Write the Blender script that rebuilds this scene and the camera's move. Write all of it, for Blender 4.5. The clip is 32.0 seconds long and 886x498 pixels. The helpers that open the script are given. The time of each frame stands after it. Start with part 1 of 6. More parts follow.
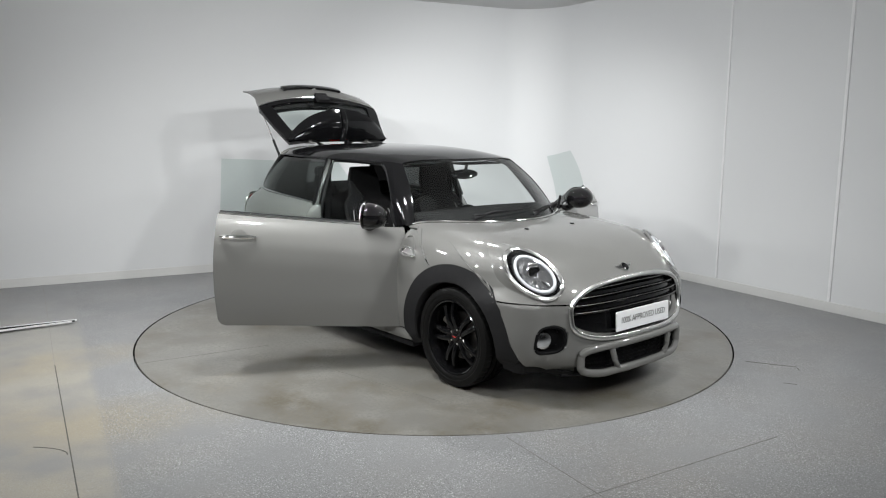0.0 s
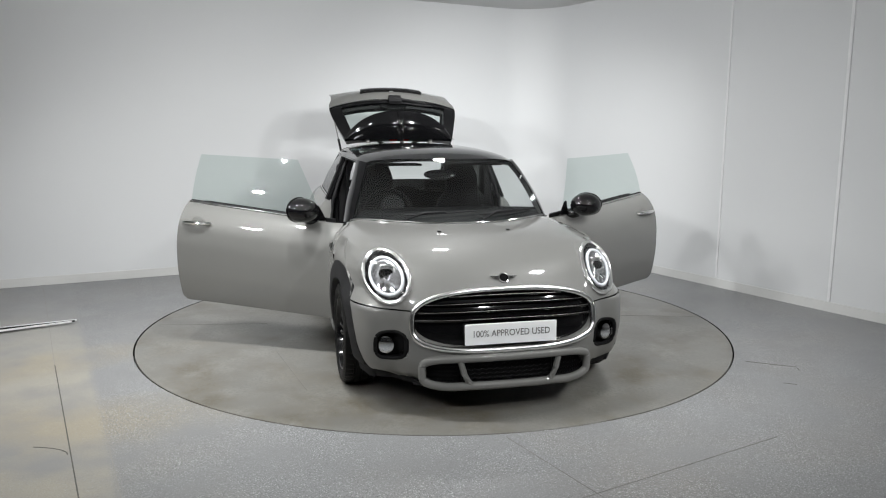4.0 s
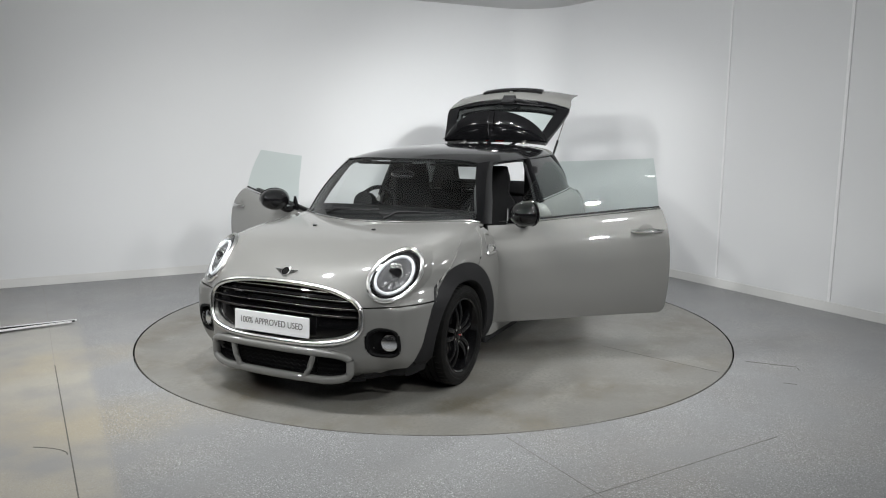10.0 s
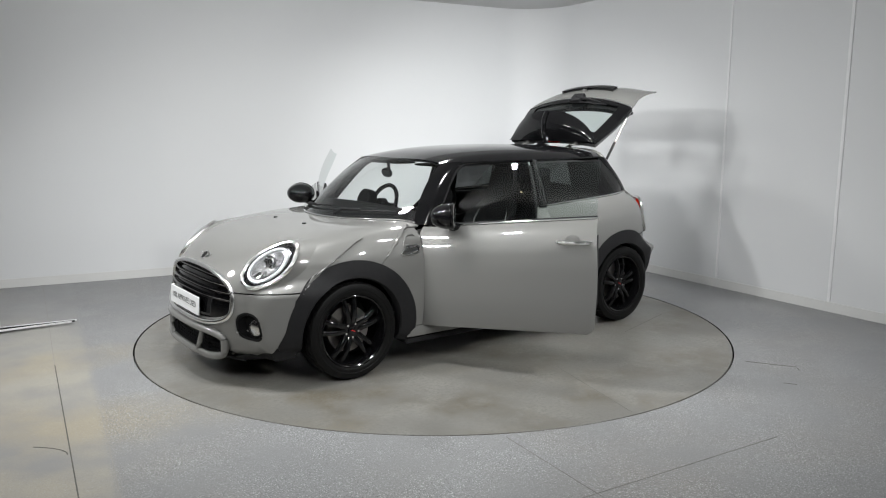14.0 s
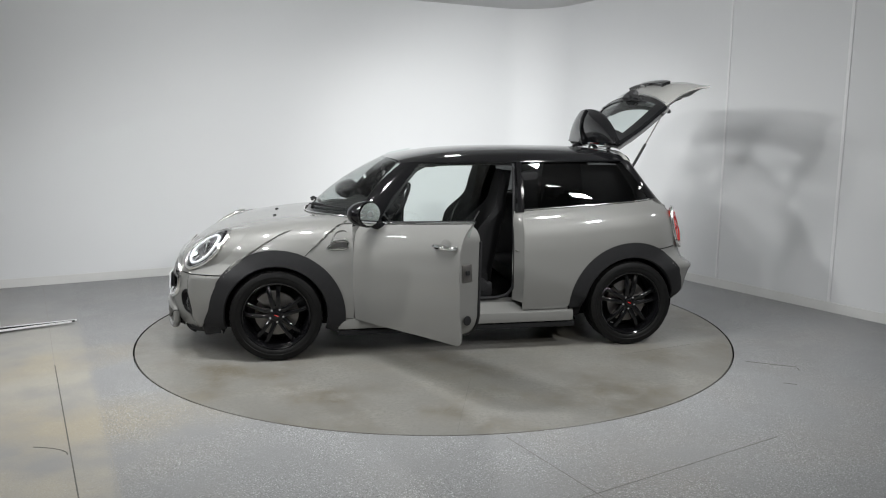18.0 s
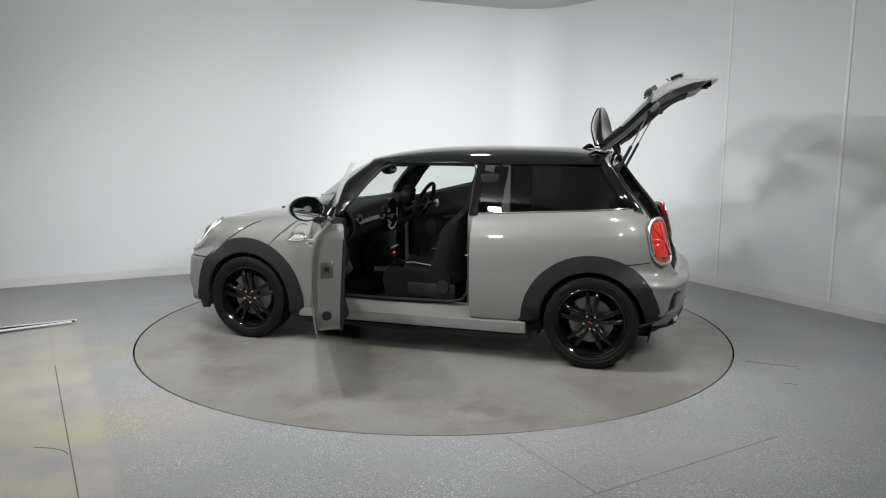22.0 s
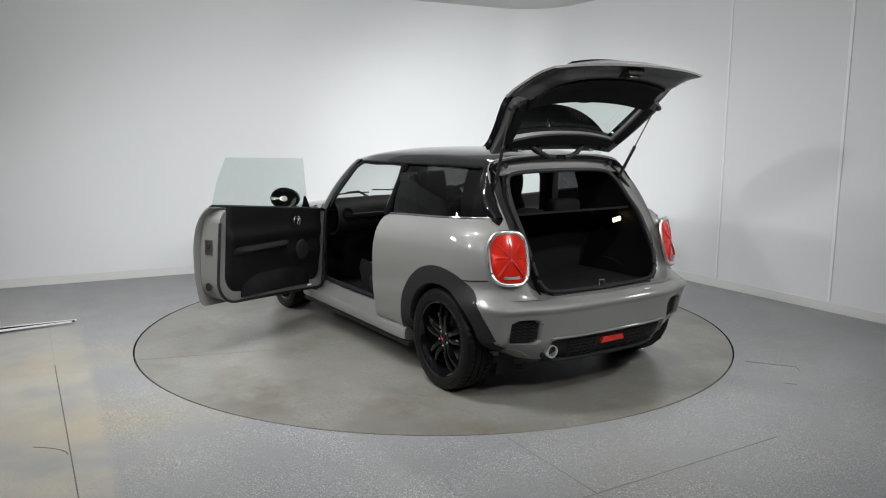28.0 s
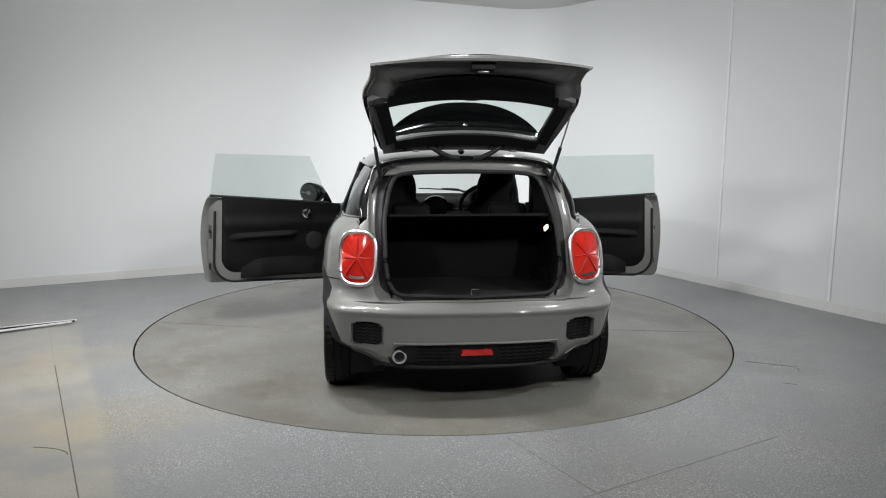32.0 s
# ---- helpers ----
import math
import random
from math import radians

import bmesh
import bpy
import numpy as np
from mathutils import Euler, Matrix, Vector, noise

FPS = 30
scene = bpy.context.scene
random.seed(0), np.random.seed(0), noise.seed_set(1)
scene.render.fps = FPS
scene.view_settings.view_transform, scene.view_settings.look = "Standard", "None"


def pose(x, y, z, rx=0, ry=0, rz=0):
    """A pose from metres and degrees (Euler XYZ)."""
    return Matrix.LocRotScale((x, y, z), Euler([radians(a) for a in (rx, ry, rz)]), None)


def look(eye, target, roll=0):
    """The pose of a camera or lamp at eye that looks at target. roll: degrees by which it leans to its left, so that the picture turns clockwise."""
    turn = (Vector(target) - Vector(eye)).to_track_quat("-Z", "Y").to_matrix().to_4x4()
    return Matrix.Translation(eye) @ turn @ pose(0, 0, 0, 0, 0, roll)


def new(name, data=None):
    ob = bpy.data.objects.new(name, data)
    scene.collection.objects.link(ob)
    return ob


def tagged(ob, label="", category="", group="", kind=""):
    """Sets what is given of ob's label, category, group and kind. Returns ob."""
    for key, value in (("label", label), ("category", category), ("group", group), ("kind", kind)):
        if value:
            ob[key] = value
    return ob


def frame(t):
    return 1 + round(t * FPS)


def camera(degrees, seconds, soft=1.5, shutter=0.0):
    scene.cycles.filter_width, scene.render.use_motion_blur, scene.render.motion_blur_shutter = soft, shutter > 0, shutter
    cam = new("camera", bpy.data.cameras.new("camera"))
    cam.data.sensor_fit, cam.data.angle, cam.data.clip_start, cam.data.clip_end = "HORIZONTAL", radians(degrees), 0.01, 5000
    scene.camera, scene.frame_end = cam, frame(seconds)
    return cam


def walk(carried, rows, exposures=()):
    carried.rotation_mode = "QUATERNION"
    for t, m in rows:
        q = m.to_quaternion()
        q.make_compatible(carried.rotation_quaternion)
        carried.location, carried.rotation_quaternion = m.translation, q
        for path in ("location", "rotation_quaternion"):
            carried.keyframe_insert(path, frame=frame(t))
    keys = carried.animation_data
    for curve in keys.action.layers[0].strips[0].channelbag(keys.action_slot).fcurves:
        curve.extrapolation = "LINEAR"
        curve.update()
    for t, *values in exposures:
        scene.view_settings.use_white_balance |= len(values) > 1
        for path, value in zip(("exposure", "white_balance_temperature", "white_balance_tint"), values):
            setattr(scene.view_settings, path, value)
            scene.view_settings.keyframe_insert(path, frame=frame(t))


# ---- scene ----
cam = camera(60.39, 32.0, soft=1.1)
EYE = Vector((0.0, -5.911, 1.55))
AIM = pose(0, 0, 0, 90 - 9.072, 0, -0.597) @ pose(0, 0, 0, 0, 0, 0.316)
walk(cam, [(0.0, Matrix.Translation(EYE) @ AIM), (32.0, Matrix.Translation(EYE) @ AIM)])

# the turntable turns clockwise; the car's middle stands a little off its axis
TURN, START = -6.698, -90.0 + 6.698 * 6.0
CAR_OFF = (-0.046, -0.042)


# ---- light ----
world = bpy.data.worlds.new("studio")
scene.world = world
world.use_nodes = True
world.node_tree.nodes["Background"].inputs[0].default_value = (0.5, 0.52, 0.55, 1)
world.node_tree.nodes["Background"].inputs[1].default_value = 0.02
scene.view_settings.exposure = 0.15


def lamp(name, eye, target, size_x, size_y, watts, colour=(1, 1, 1), spread=180):
    d = bpy.data.lights.new(name, "AREA")
    d.shape, d.size, d.size_y, d.energy, d.color = "RECTANGLE", size_x, size_y, watts, colour
    ob = new(name, d)
    d.spread = radians(spread)
    ob.matrix_world = look(eye, target)
    return ob


COOL = (0.99, 1.0, 0.995)
# a row of small LED panels under the ceiling in front of the set, two over the turntable, one at each end of the walls
for name, eye, target, size, watts, spread in (
        ("led_panel_front_left", (-1.92, -4.50, 2.72), (-0.2, 1.5, 2.1), 0.17, 28, 105),
        ("led_panel_side_left", (-3.25, -3.00, 2.72), (0.0, 1.0, 2.0), 0.17, 23, 105),
        ("led_panel_over_front", (-0.87, -1.58, 2.88), (-0.4, -0.8, 0.0), 0.16, 30, 160),
        ("led_panel_over_left", (-1.75, -1.50, 2.88), (-0.8, -0.9, 0.0), 0.16, 32, 160),
        ("led_panel_front_right", (1.75, -4.60, 2.78), (-0.2, 0.0, 0.4), 0.17, 18, 105),
        ("led_panel_side_right", (2.60, -2.90, 2.80), (0.0, 0.2, 0.3), 0.17, 17, 95),
        ("led_panel_over_right", (1.45, -1.30, 2.90), (0.8, -1.2, 0.0), 0.20, 11, 130)):
    lamp(name, eye, target, size, size, watts, COOL, spread)
lamp("led_panel_end_left", (-4.05, -0.75, 2.72), (-2.6, -0.9, 0.3), 0.50, 0.24, 22, COOL, 140)
lamp("led_panel_end_right", (3.70, -0.95, 2.50), (1.2, -1.0, 0.3), 0.44, 0.22, 6, COOL, 120)
lamp("led_panel_behind_car", (0.2, 0.9, 2.97), (0.2, 0.9, 0.0), 0.16, 0.16, 20, COOL, 160)


def spot(name, eye, target, watts, cone, blend, radius):
    d = bpy.data.lights.new(name, "SPOT")
    d.energy, d.spot_size, d.spot_blend, d.shadow_soft_size, d.color = watts, radians(cone), blend, radius, COOL
    ob = new(name, d)
    ob.matrix_world = look(eye, target)
    return ob


# unseen spot, added to brighten the walls round their corner
spot("corner_glow_fill", (2.0, -2.2, 2.85), (0.50, 3.65, 0.6), 620, 52, 1.0, 0.10)
# ---- materials ----
def material(name, colour, rough=0.5, metal=0.0, spec=0.5, coat=0.0, vary=0.0, scale=8.0, bump=0.0, bump_scale=60.0,
             alpha=1.0, glow=None, glow_power=1.0, transmission=0.0, ior=1.45, second=None, rough_vary=0.0):
    m = bpy.data.materials.new(name)
    m.use_nodes = True
    nt = m.node_tree
    b = nt.nodes["Principled BSDF"]
    b.inputs["Base Color"].default_value = (*colour, 1)
    b.inputs["Roughness"].default_value = rough
    b.inputs["Metallic"].default_value = metal
    b.inputs["Specular IOR Level"].default_value = spec
    b.inputs["Coat Weight"].default_value = coat
    b.inputs["Coat Roughness"].default_value = 0.04
    b.inputs["IOR"].default_value = ior
    b.inputs["Transmission Weight"].default_value = transmission
    b.inputs["Alpha"].default_value = alpha
    if glow:
        b.inputs["Emission Color"].default_value = (*glow, 1)
        b.inputs["Emission Strength"].default_value = glow_power
    tc = nt.nodes.new("ShaderNodeTexCoord")
    if vary or rough_vary:
        n1 = nt.nodes.new("ShaderNodeTexNoise")
        n1.inputs["Scale"].default_value, n1.inputs["Detail"].default_value = scale, 6
        nt.links.new(tc.outputs["Object"], n1.inputs["Vector"])
        if vary:
            mix = nt.nodes.new("ShaderNodeMix")
            mix.data_type = "RGBA"
            lo = second or tuple(c * (1 - vary) for c in colour)
            hi = colour if second else tuple(min(1, c * (1 + vary)) for c in colour)
            mix.inputs[6].default_value, mix.inputs[7].default_value = (*lo, 1), (*hi, 1)
            nt.links.new(n1.outputs["Fac"], mix.inputs[0])
            nt.links.new(mix.outputs[2], b.inputs["Base Color"])
        if rough_vary:
            mr = nt.nodes.new("ShaderNodeMapRange")
            mr.inputs[3].default_value, mr.inputs[4].default_value = max(0, rough - rough_vary), min(1, rough + rough_vary)
            nt.links.new(n1.outputs["Fac"], mr.inputs[0])
            nt.links.new(mr.outputs[0], b.inputs["Roughness"])
    if bump:
        n2 = nt.nodes.new("ShaderNodeTexNoise")
        n2.inputs["Scale"].default_value, n2.inputs["Detail"].default_value = bump_scale, 4
        bp = nt.nodes.new("ShaderNodeBump")
        bp.inputs["Strength"].default_value, bp.inputs["Distance"].default_value = bump, 0.004
        nt.links.new(tc.outputs["Object"], n2.inputs["Vector"])
        nt.links.new(n2.outputs["Fac"], bp.inputs["Height"])
        nt.links.new(bp.outputs["Normal"], b.inputs["Normal"])
    return m


PAINT = material("grey_paint", (0.155, 0.155, 0.148), 0.46, 0.12, 0.30, coat=1.0, vary=0.05, scale=900)
BLACK_PAINT = material("black_paint", (0.004, 0.004, 0.0045), 0.07, 0, 0.5, rough_vary=0.03, scale=3)
PLASTIC = material("black_plastic", (0.013, 0.013, 0.014), 0.6, 0, 0.22, vary=0.2, scale=30, bump=0.06, bump_scale=300)
TRIM = material("dark_trim", (0.004, 0.004, 0.0045), 0.6, 0, 0.18, vary=0.2, scale=20, bump=0.02, bump_scale=160)
FABRIC = material("seat_cloth", (0.006, 0.006, 0.0065), 0.85, 0, 0.18, vary=0.3, scale=60, bump=0.04, bump_scale=160)
RUBBER = material("tyre_rubber", (0.006, 0.006, 0.006), 0.45, 0, 0.14, vary=0.25, scale=25, bump=0.2, bump_scale=300)
ALLOY = material("black_alloy", (0.004, 0.004, 0.0045), 0.09, 0.0, 0.40, coat=0.0, rough_vary=0.04, scale=10)
CHROME = material("chrome", (0.78, 0.78, 0.78), 0.09, 1.0, rough_vary=0.04, scale=20)
POLISHED = material("satin_chrome", (0.82, 0.82, 0.81), 0.24, 1.0, vary=0.05, scale=20)
STEEL = material("brake_steel", (0.22, 0.21, 0.20), 0.35, 1.0, vary=0.2, scale=40)
RED = material("red_paint", (0.45, 0.01, 0.008), 0.3, 0, 0.5, vary=0.1, scale=40)
WHITE = material("white_plastic", (0.78, 0.79, 0.80), 0.4, 0, 0.4, vary=0.03, scale=20)
INK = material("dark_ink", (0.10, 0.10, 0.10), 0.6, 0, 0.3, vary=0.1, scale=100)
LENS_RED = material("red_lens", (0.62, 0.030, 0.016), 0.10, 0, 0.5, coat=0.6, vary=0.5, scale=16, second=(0.22, 0.005, 0.004))
LENS_BAR = material("red_lens_bar", (0.26, 0.005, 0.005), 0.5, 0, 0.3, coat=0, vary=0.2, scale=30)
# the tailgate's inner paint, its shade darkened into the colour
SHADED_PAINT = material("shaded_grey_paint", (0.072, 0.072, 0.073), 0.34, 0, 0.5, vary=0.15, scale=30, bump=0.1, bump_scale=400)
LAMP_BOWL = material("lamp_bowl", (0.42, 0.42, 0.43), 0.16, 0.9, 0.5, vary=0.2, scale=30)
LED_WHITE = material("running_light", (0.74, 0.76, 0.79), 0.25, 0, 0.5, glow=(1, 1, 1), glow_power=0.03)


def glass(name, tint, rough=0.0, gloss=0.06):
    m = bpy.data.materials.new(name)
    m.use_nodes = True
    nt = m.node_tree
    nt.nodes.remove(nt.nodes["Principled BSDF"])
    out = nt.nodes["Material Output"]
    tr, gl, mx, lw, pw, ad = (nt.nodes.new(k) for k in ("ShaderNodeBsdfTransparent", "ShaderNodeBsdfGlossy", "ShaderNodeMixShader", "ShaderNodeLayerWeight", "ShaderNodeMath", "ShaderNodeMath"))
    tr.inputs[0].default_value = (*tint, 1)
    gl.inputs["Roughness"].default_value = rough
    lw.inputs["Blend"].default_value = 0.5
    pw.operation, pw.inputs[1].default_value = "POWER", 4.5
    ad.operation, ad.inputs[1].default_value, ad.inputs[2].default_value = "MULTIPLY_ADD", 0.90, gloss
    nt.links.new(lw.outputs["Facing"], pw.inputs[0])
    nt.links.new(pw.outputs[0], ad.inputs[0])
    nt.links.new(ad.outputs[0], mx.inputs[0])
    nt.links.new(tr.outputs[0], mx.inputs[1])
    nt.links.new(gl.outputs[0], mx.inputs[2])
    nt.links.new(mx.outputs[0], out.inputs[0])
    return m


GLASS_GREEN = glass("green_tinted_glass", (0.78, 0.85, 0.83), 0.015, 0.05)
GLASS_CLEAR = glass("windscreen_glass", (0.76, 0.80, 0.79))
GLASS_DARK = glass("privacy_glass", (0.10, 0.105, 0.105), 0.0, 0.06)
LENS_CLEAR = glass("lamp_lens", (0.92, 0.93, 0.94))
MIRROR = material("mirror_glass", (0.85, 0.87, 0.87), 0.02, 1.0)

# ---- mesh helpers ----
def finish(bm, angle=38, smooth=True):
    me = bpy.data.meshes.new("mesh")
    bmesh.ops.recalc_face_normals(bm, faces=bm.faces)
    bm.to_mesh(me)
    bm.free()
    if smooth:
        me.polygons.foreach_set("use_smooth", [True] * len(me.polygons))
        me.set_sharp_from_angle(angle=radians(angle))
    return me


def part(name, bm, mat, parent, label="", angle=38):
    """Link a bmesh as one mesh object under a thing or a part."""
    ob = new(name, finish(bm, angle))
    ob.data.materials.append(mat)
    ob.parent = parent
    if label:
        ob["label"] = label
    return ob


def thing(name, bm, mat, label, category, kind="", group="", angle=38):
    ob = new(name, finish(bm, angle))
    ob.data.materials.append(mat)
    return tagged(ob, label, category, group, kind)


MID = Vector((0.0, 0.0, 0.6))


def grid(fn, nu, nv, thick=0.0, back=None):
    """A sheet of quads through fn(u, v), u and v from 0 to 1; thick: as deep as that towards the car's middle; back: a second
    sheet that closes it to a slab."""
    pts = [[Vector(fn(i / nu, j / nv)) for j in range(nv + 1)] for i in range(nu + 1)]
    bm = bmesh.new()
    vs = [[bm.verts.new(p) for p in row] for row in pts]
    for i in range(nu):
        for j in range(nv):
            bm.faces.new((vs[i][j], vs[i + 1][j], vs[i + 1][j + 1], vs[i][j + 1]))
    if not thick and back is None:
        bmesh.ops.remove_doubles(bm, verts=bm.verts, dist=1e-5)
        return bm
    if back is None:
        nrm, score = {}, 0.0
        for i in range(nu + 1):
            for j in range(nv + 1):
                du = pts[min(nu, i + 1)][j] - pts[max(0, i - 1)][j]
                dv = pts[i][min(nv, j + 1)] - pts[i][max(0, j - 1)]
                n = du.cross(dv)
                n = n.normalized() if n.length > 1e-9 else Vector((0, 0, 0))
                nrm[i, j] = n
                score += n.dot(pts[i][j] - MID)
        sg = -thick if score > 0 else thick
        low = [[bm.verts.new(pts[i][j] + nrm[i, j] * sg) for j in range(nv + 1)] for i in range(nu + 1)]
    else:
        low = [[bm.verts.new(Vector(back(i / nu, j / nv))) for j in range(nv + 1)] for i in range(nu + 1)]
    for i in range(nu):
        for j in range(nv):
            bm.faces.new((low[i][j], low[i][j + 1], low[i + 1][j + 1], low[i + 1][j]))
    for i in range(nu):
        for j, w in ((0, 1), (nv, -1)):
            q = (vs[i][j], low[i][j], low[i + 1][j], vs[i + 1][j])
            bm.faces.new(q if w > 0 else q[::-1])
    for j in range(nv):
        for i, w in ((0, -1), (nu, 1)):
            q = (vs[i][j], low[i][j], low[i][j + 1], vs[i][j + 1])
            bm.faces.new(q if w > 0 else q[::-1])
    bmesh.ops.remove_doubles(bm, verts=bm.verts, dist=1e-5)
    bmesh.ops.dissolve_degenerate(bm, dist=1e-6, edges=bm.edges)
    return bm


def box(x0, x1, y0, y1, z0, z1, bevel=0.0, seg=2):
    bm = bmesh.new()
    bmesh.ops.create_cube(bm, size=1, matrix=Matrix.Translation(((x0 + x1) / 2, (y0 + y1) / 2, (z0 + z1) / 2)) @ Matrix.Diagonal((x1 - x0, y1 - y0, z1 - z0, 1)))
    if bevel:
        bmesh.ops.bevel(bm, geom=bm.edges[:], offset=bevel, segments=seg, affect="EDGES", profile=0.5)
    return bm


def tube(points, r, seg=8, closed=False, flat=1.0):
    """A round bar along points; r a number or one for each point."""
    pts = [Vector(p) for p in points]
    n = len(pts)
    bm = bmesh.new()
    rings = []
    for i, p in enumerate(pts):
        a, b = (pts[(i - 1) % n], pts[(i + 1) % n]) if closed else (pts[max(0, i - 1)], pts[min(n - 1, i + 1)])
        d = (b - a).normalized()
        up = Vector((0, 0, 1)) if abs(d.z) < 0.9 else Vector((1, 0, 0))
        s = d.cross(up).normalized()
        w = s.cross(d)
        rad = r[i] if isinstance(r, (list, tuple)) else r
        rings.append([bm.verts.new(p + rad * (math.cos(k * math.tau / seg) * s + flat * math.sin(k * math.tau / seg) * w)) for k in range(seg)])
    for i in range(n if closed else n - 1):
        a, b = rings[i], rings[(i + 1) % n]
        for k in range(seg):
            bm.faces.new((a[k], a[(k + 1) % seg], b[(k + 1) % seg], b[k]))
    if not closed:
        bm.faces.new(rings[0]), bm.faces.new(rings[-1])
    return bm


def lathe(profile, seg=32, axis="Y", close=True):
    """Turn (radius, along) pairs round an axis."""
    bm = bmesh.new()
    rings = []
    for k in range(seg):
        c, s = math.cos(k * math.tau / seg), math.sin(k * math.tau / seg)
        ring = []
        for r, h in profile:
            ring.append(bm.verts.new({"Y": (r * c, h, r * s), "X": (h, r * c, r * s), "Z": (r * c, r * s, h)}[axis]))
        rings.append(ring)
    m = len(profile)
    for k in range(seg):
        a, b = rings[k], rings[(k + 1) % seg]
        for j in range(m if close else m - 1):
            bm.faces.new((a[j], b[j], b[(j + 1) % m], a[(j + 1) % m]))
    bmesh.ops.remove_doubles(bm, verts=bm.verts, dist=1e-5)
    return bm


def prism(poly, depth, place=None, bevel=0.0, seg=2):
    """A flat outline in x, y, as deep as depth along -z, then placed."""
    bm = bmesh.new()
    top = [bm.verts.new((x, y, 0)) for x, y in poly]
    bot = [bm.verts.new((x, y, -depth)) for x, y in poly]
    n = len(poly)
    bm.faces.new(top), bm.faces.new(bot[::-1])
    for i in range(n):
        bm.faces.new((top[i], bot[i], bot[(i + 1) % n], top[(i + 1) % n]))
    if bevel:
        edges = [e for e in bm.edges if len(set(v.co.z for v in e.verts)) == 1 and e.verts[0].co.z == 0]
        bmesh.ops.bevel(bm, geom=edges, offset=bevel, segments=seg, affect="EDGES", profile=0.5)
    if place is not None:
        bm.transform(place)
    return bm


def round_rect(w, h, r, seg=5, n=None):
    pts = []
    for cx, cy, a0 in ((w / 2 - r, h / 2 - r, 0), (-w / 2 + r, h / 2 - r, 90), (-w / 2 + r, -h / 2 + r, 180), (w / 2 - r, -h / 2 + r, 270)):
        for k in range(seg + 1):
            a = radians(a0 + 90 * k / seg)
            pts.append((cx + r * math.cos(a), cy + r * math.sin(a)))
    return pts


def joined(*bms):
    out = bmesh.new()
    for b in bms:
        me = bpy.data.meshes.new("tmp")
        b.to_mesh(me)
        b.free()
        out.from_mesh(me)
        bpy.data.meshes.remove(me)
    return out


def flip(bm, s):
    """The same form for the car's left (s = 1) or right (s = -1) side."""
    if s < 0:
        bm.transform(Matrix.Diagonal((1, -1, 1, 1)))
        bmesh.ops.reverse_faces(bm, faces=bm.faces)
    return bm


def moved(bm, m):
    bm.transform(m)
    return bm


def tab(x, xs, ys):
    """A smooth curve through a few pairs."""
    if x <= xs[0]:
        return ys[0]
    if x >= xs[-1]:
        return ys[-1]
    n = len(xs)
    for i in range(n - 1):
        if x <= xs[i + 1]:
            break
    h = xs[i + 1] - xs[i]
    d = [(ys[k + 1] - ys[k]) / (xs[k + 1] - xs[k]) for k in range(n - 1)]

    def slope(k):
        if k == 0 or k == n - 1:
            return d[0] if k == 0 else d[-1]
        return 0.0 if d[k - 1] * d[k] <= 0 else 2 * d[k - 1] * d[k] / (d[k - 1] + d[k])

    t = (x - xs[i]) / h
    a, b = slope(i) * h, slope(i + 1) * h
    return (2 * t**3 - 3 * t**2 + 1) * ys[i] + (t**3 - 2 * t**2 + t) * a + (3 * t**2 - 2 * t**3) * ys[i + 1] + (t**3 - t**2) * b


def mix(a, b, t):
    return a + (b - a) * t


def ease(t):
    t = min(1, max(0, t))
    return t * t * (3 - 2 * t)

# ---- the studio ----
# two panelled walls that meet in a rounded corner, a ceiling, a vinyl floor with a turntable let into it
CORNER, RC, H = Vector((1.322, 4.025)), 0.62, 3.0
DIR_L, DIR_R = Vector((-0.8955, -0.445)), Vector((0.5027, -0.8645))


def wall_line():
    """The foot of the walls, from the far left end round the corner to the far right end."""
    half = math.acos(DIR_L.dot(DIR_R)) / 2
    cut = RC / math.tan(half)
    a, b = CORNER + DIR_L * cut, CORNER + DIR_R * cut
    mid = CORNER + (DIR_L + DIR_R).normalized() * (RC / math.sin(half))
    pts = [CORNER + DIR_L * 10.5, a]
    a0, b0 = (a - mid), (b - mid)
    ang = a0.angle_signed(b0)
    for k in range(1, 16):
        r = a0.copy()
        r.rotate(Matrix.Rotation(-ang * k / 16, 2))
        pts.append(mid + r)
    pts += [b, CORNER + DIR_R * 14.0]
    return pts


def strip_wall(line, z0, z1, inner, outer):
    """A wall along a line: its room face moved in by inner, its back by outer."""
    bm = bmesh.new()
    n = len(line)
    offs = []
    for i, p in enumerate(line):
        a, b = line[max(0, i - 1)], line[min(n - 1, i + 1)]
        d = (b - a).normalized()
        offs.append(Vector((d.y, -d.x)))
    rows = []
    for z, o in ((z0, -inner), (z1, -inner), (z1, outer), (z0, outer)):
        rows.append([bm.verts.new((*(p - q * o), z)) for p, q in zip(line, offs)])
    for i in range(n - 1):
        for k in range(4):
            a, b = rows[k], rows[(k + 1) % 4]
            bm.faces.new((a[i], a[i + 1], b[i + 1], b[i]))
    for e in (0, n - 1):
        bm.faces.new([rows[k][e] for k in range(4)])
    return bm


WALL_PAINT = material("wall_paint", (0.70, 0.71, 0.72), 0.5, 0, 0.4, vary=0.02, scale=1.3, bump=0.06, bump_scale=40, rough_vary=0.08)
SKIRT = material("skirting", (0.66, 0.66, 0.65), 0.5, 0, 0.4, vary=0.05, scale=6)
STRIP = material("joint_strip", (0.80, 0.80, 0.81), 0.35, 0, 0.5, vary=0.02, scale=5)
HALL = material("hall_wall", (0.085, 0.085, 0.088), 0.8, 0, 0.3, vary=0.2, scale=2.5)
CEIL = material("ceiling_paint", (0.62, 0.62, 0.62), 0.8, 0, 0.3, vary=0.02, scale=2)

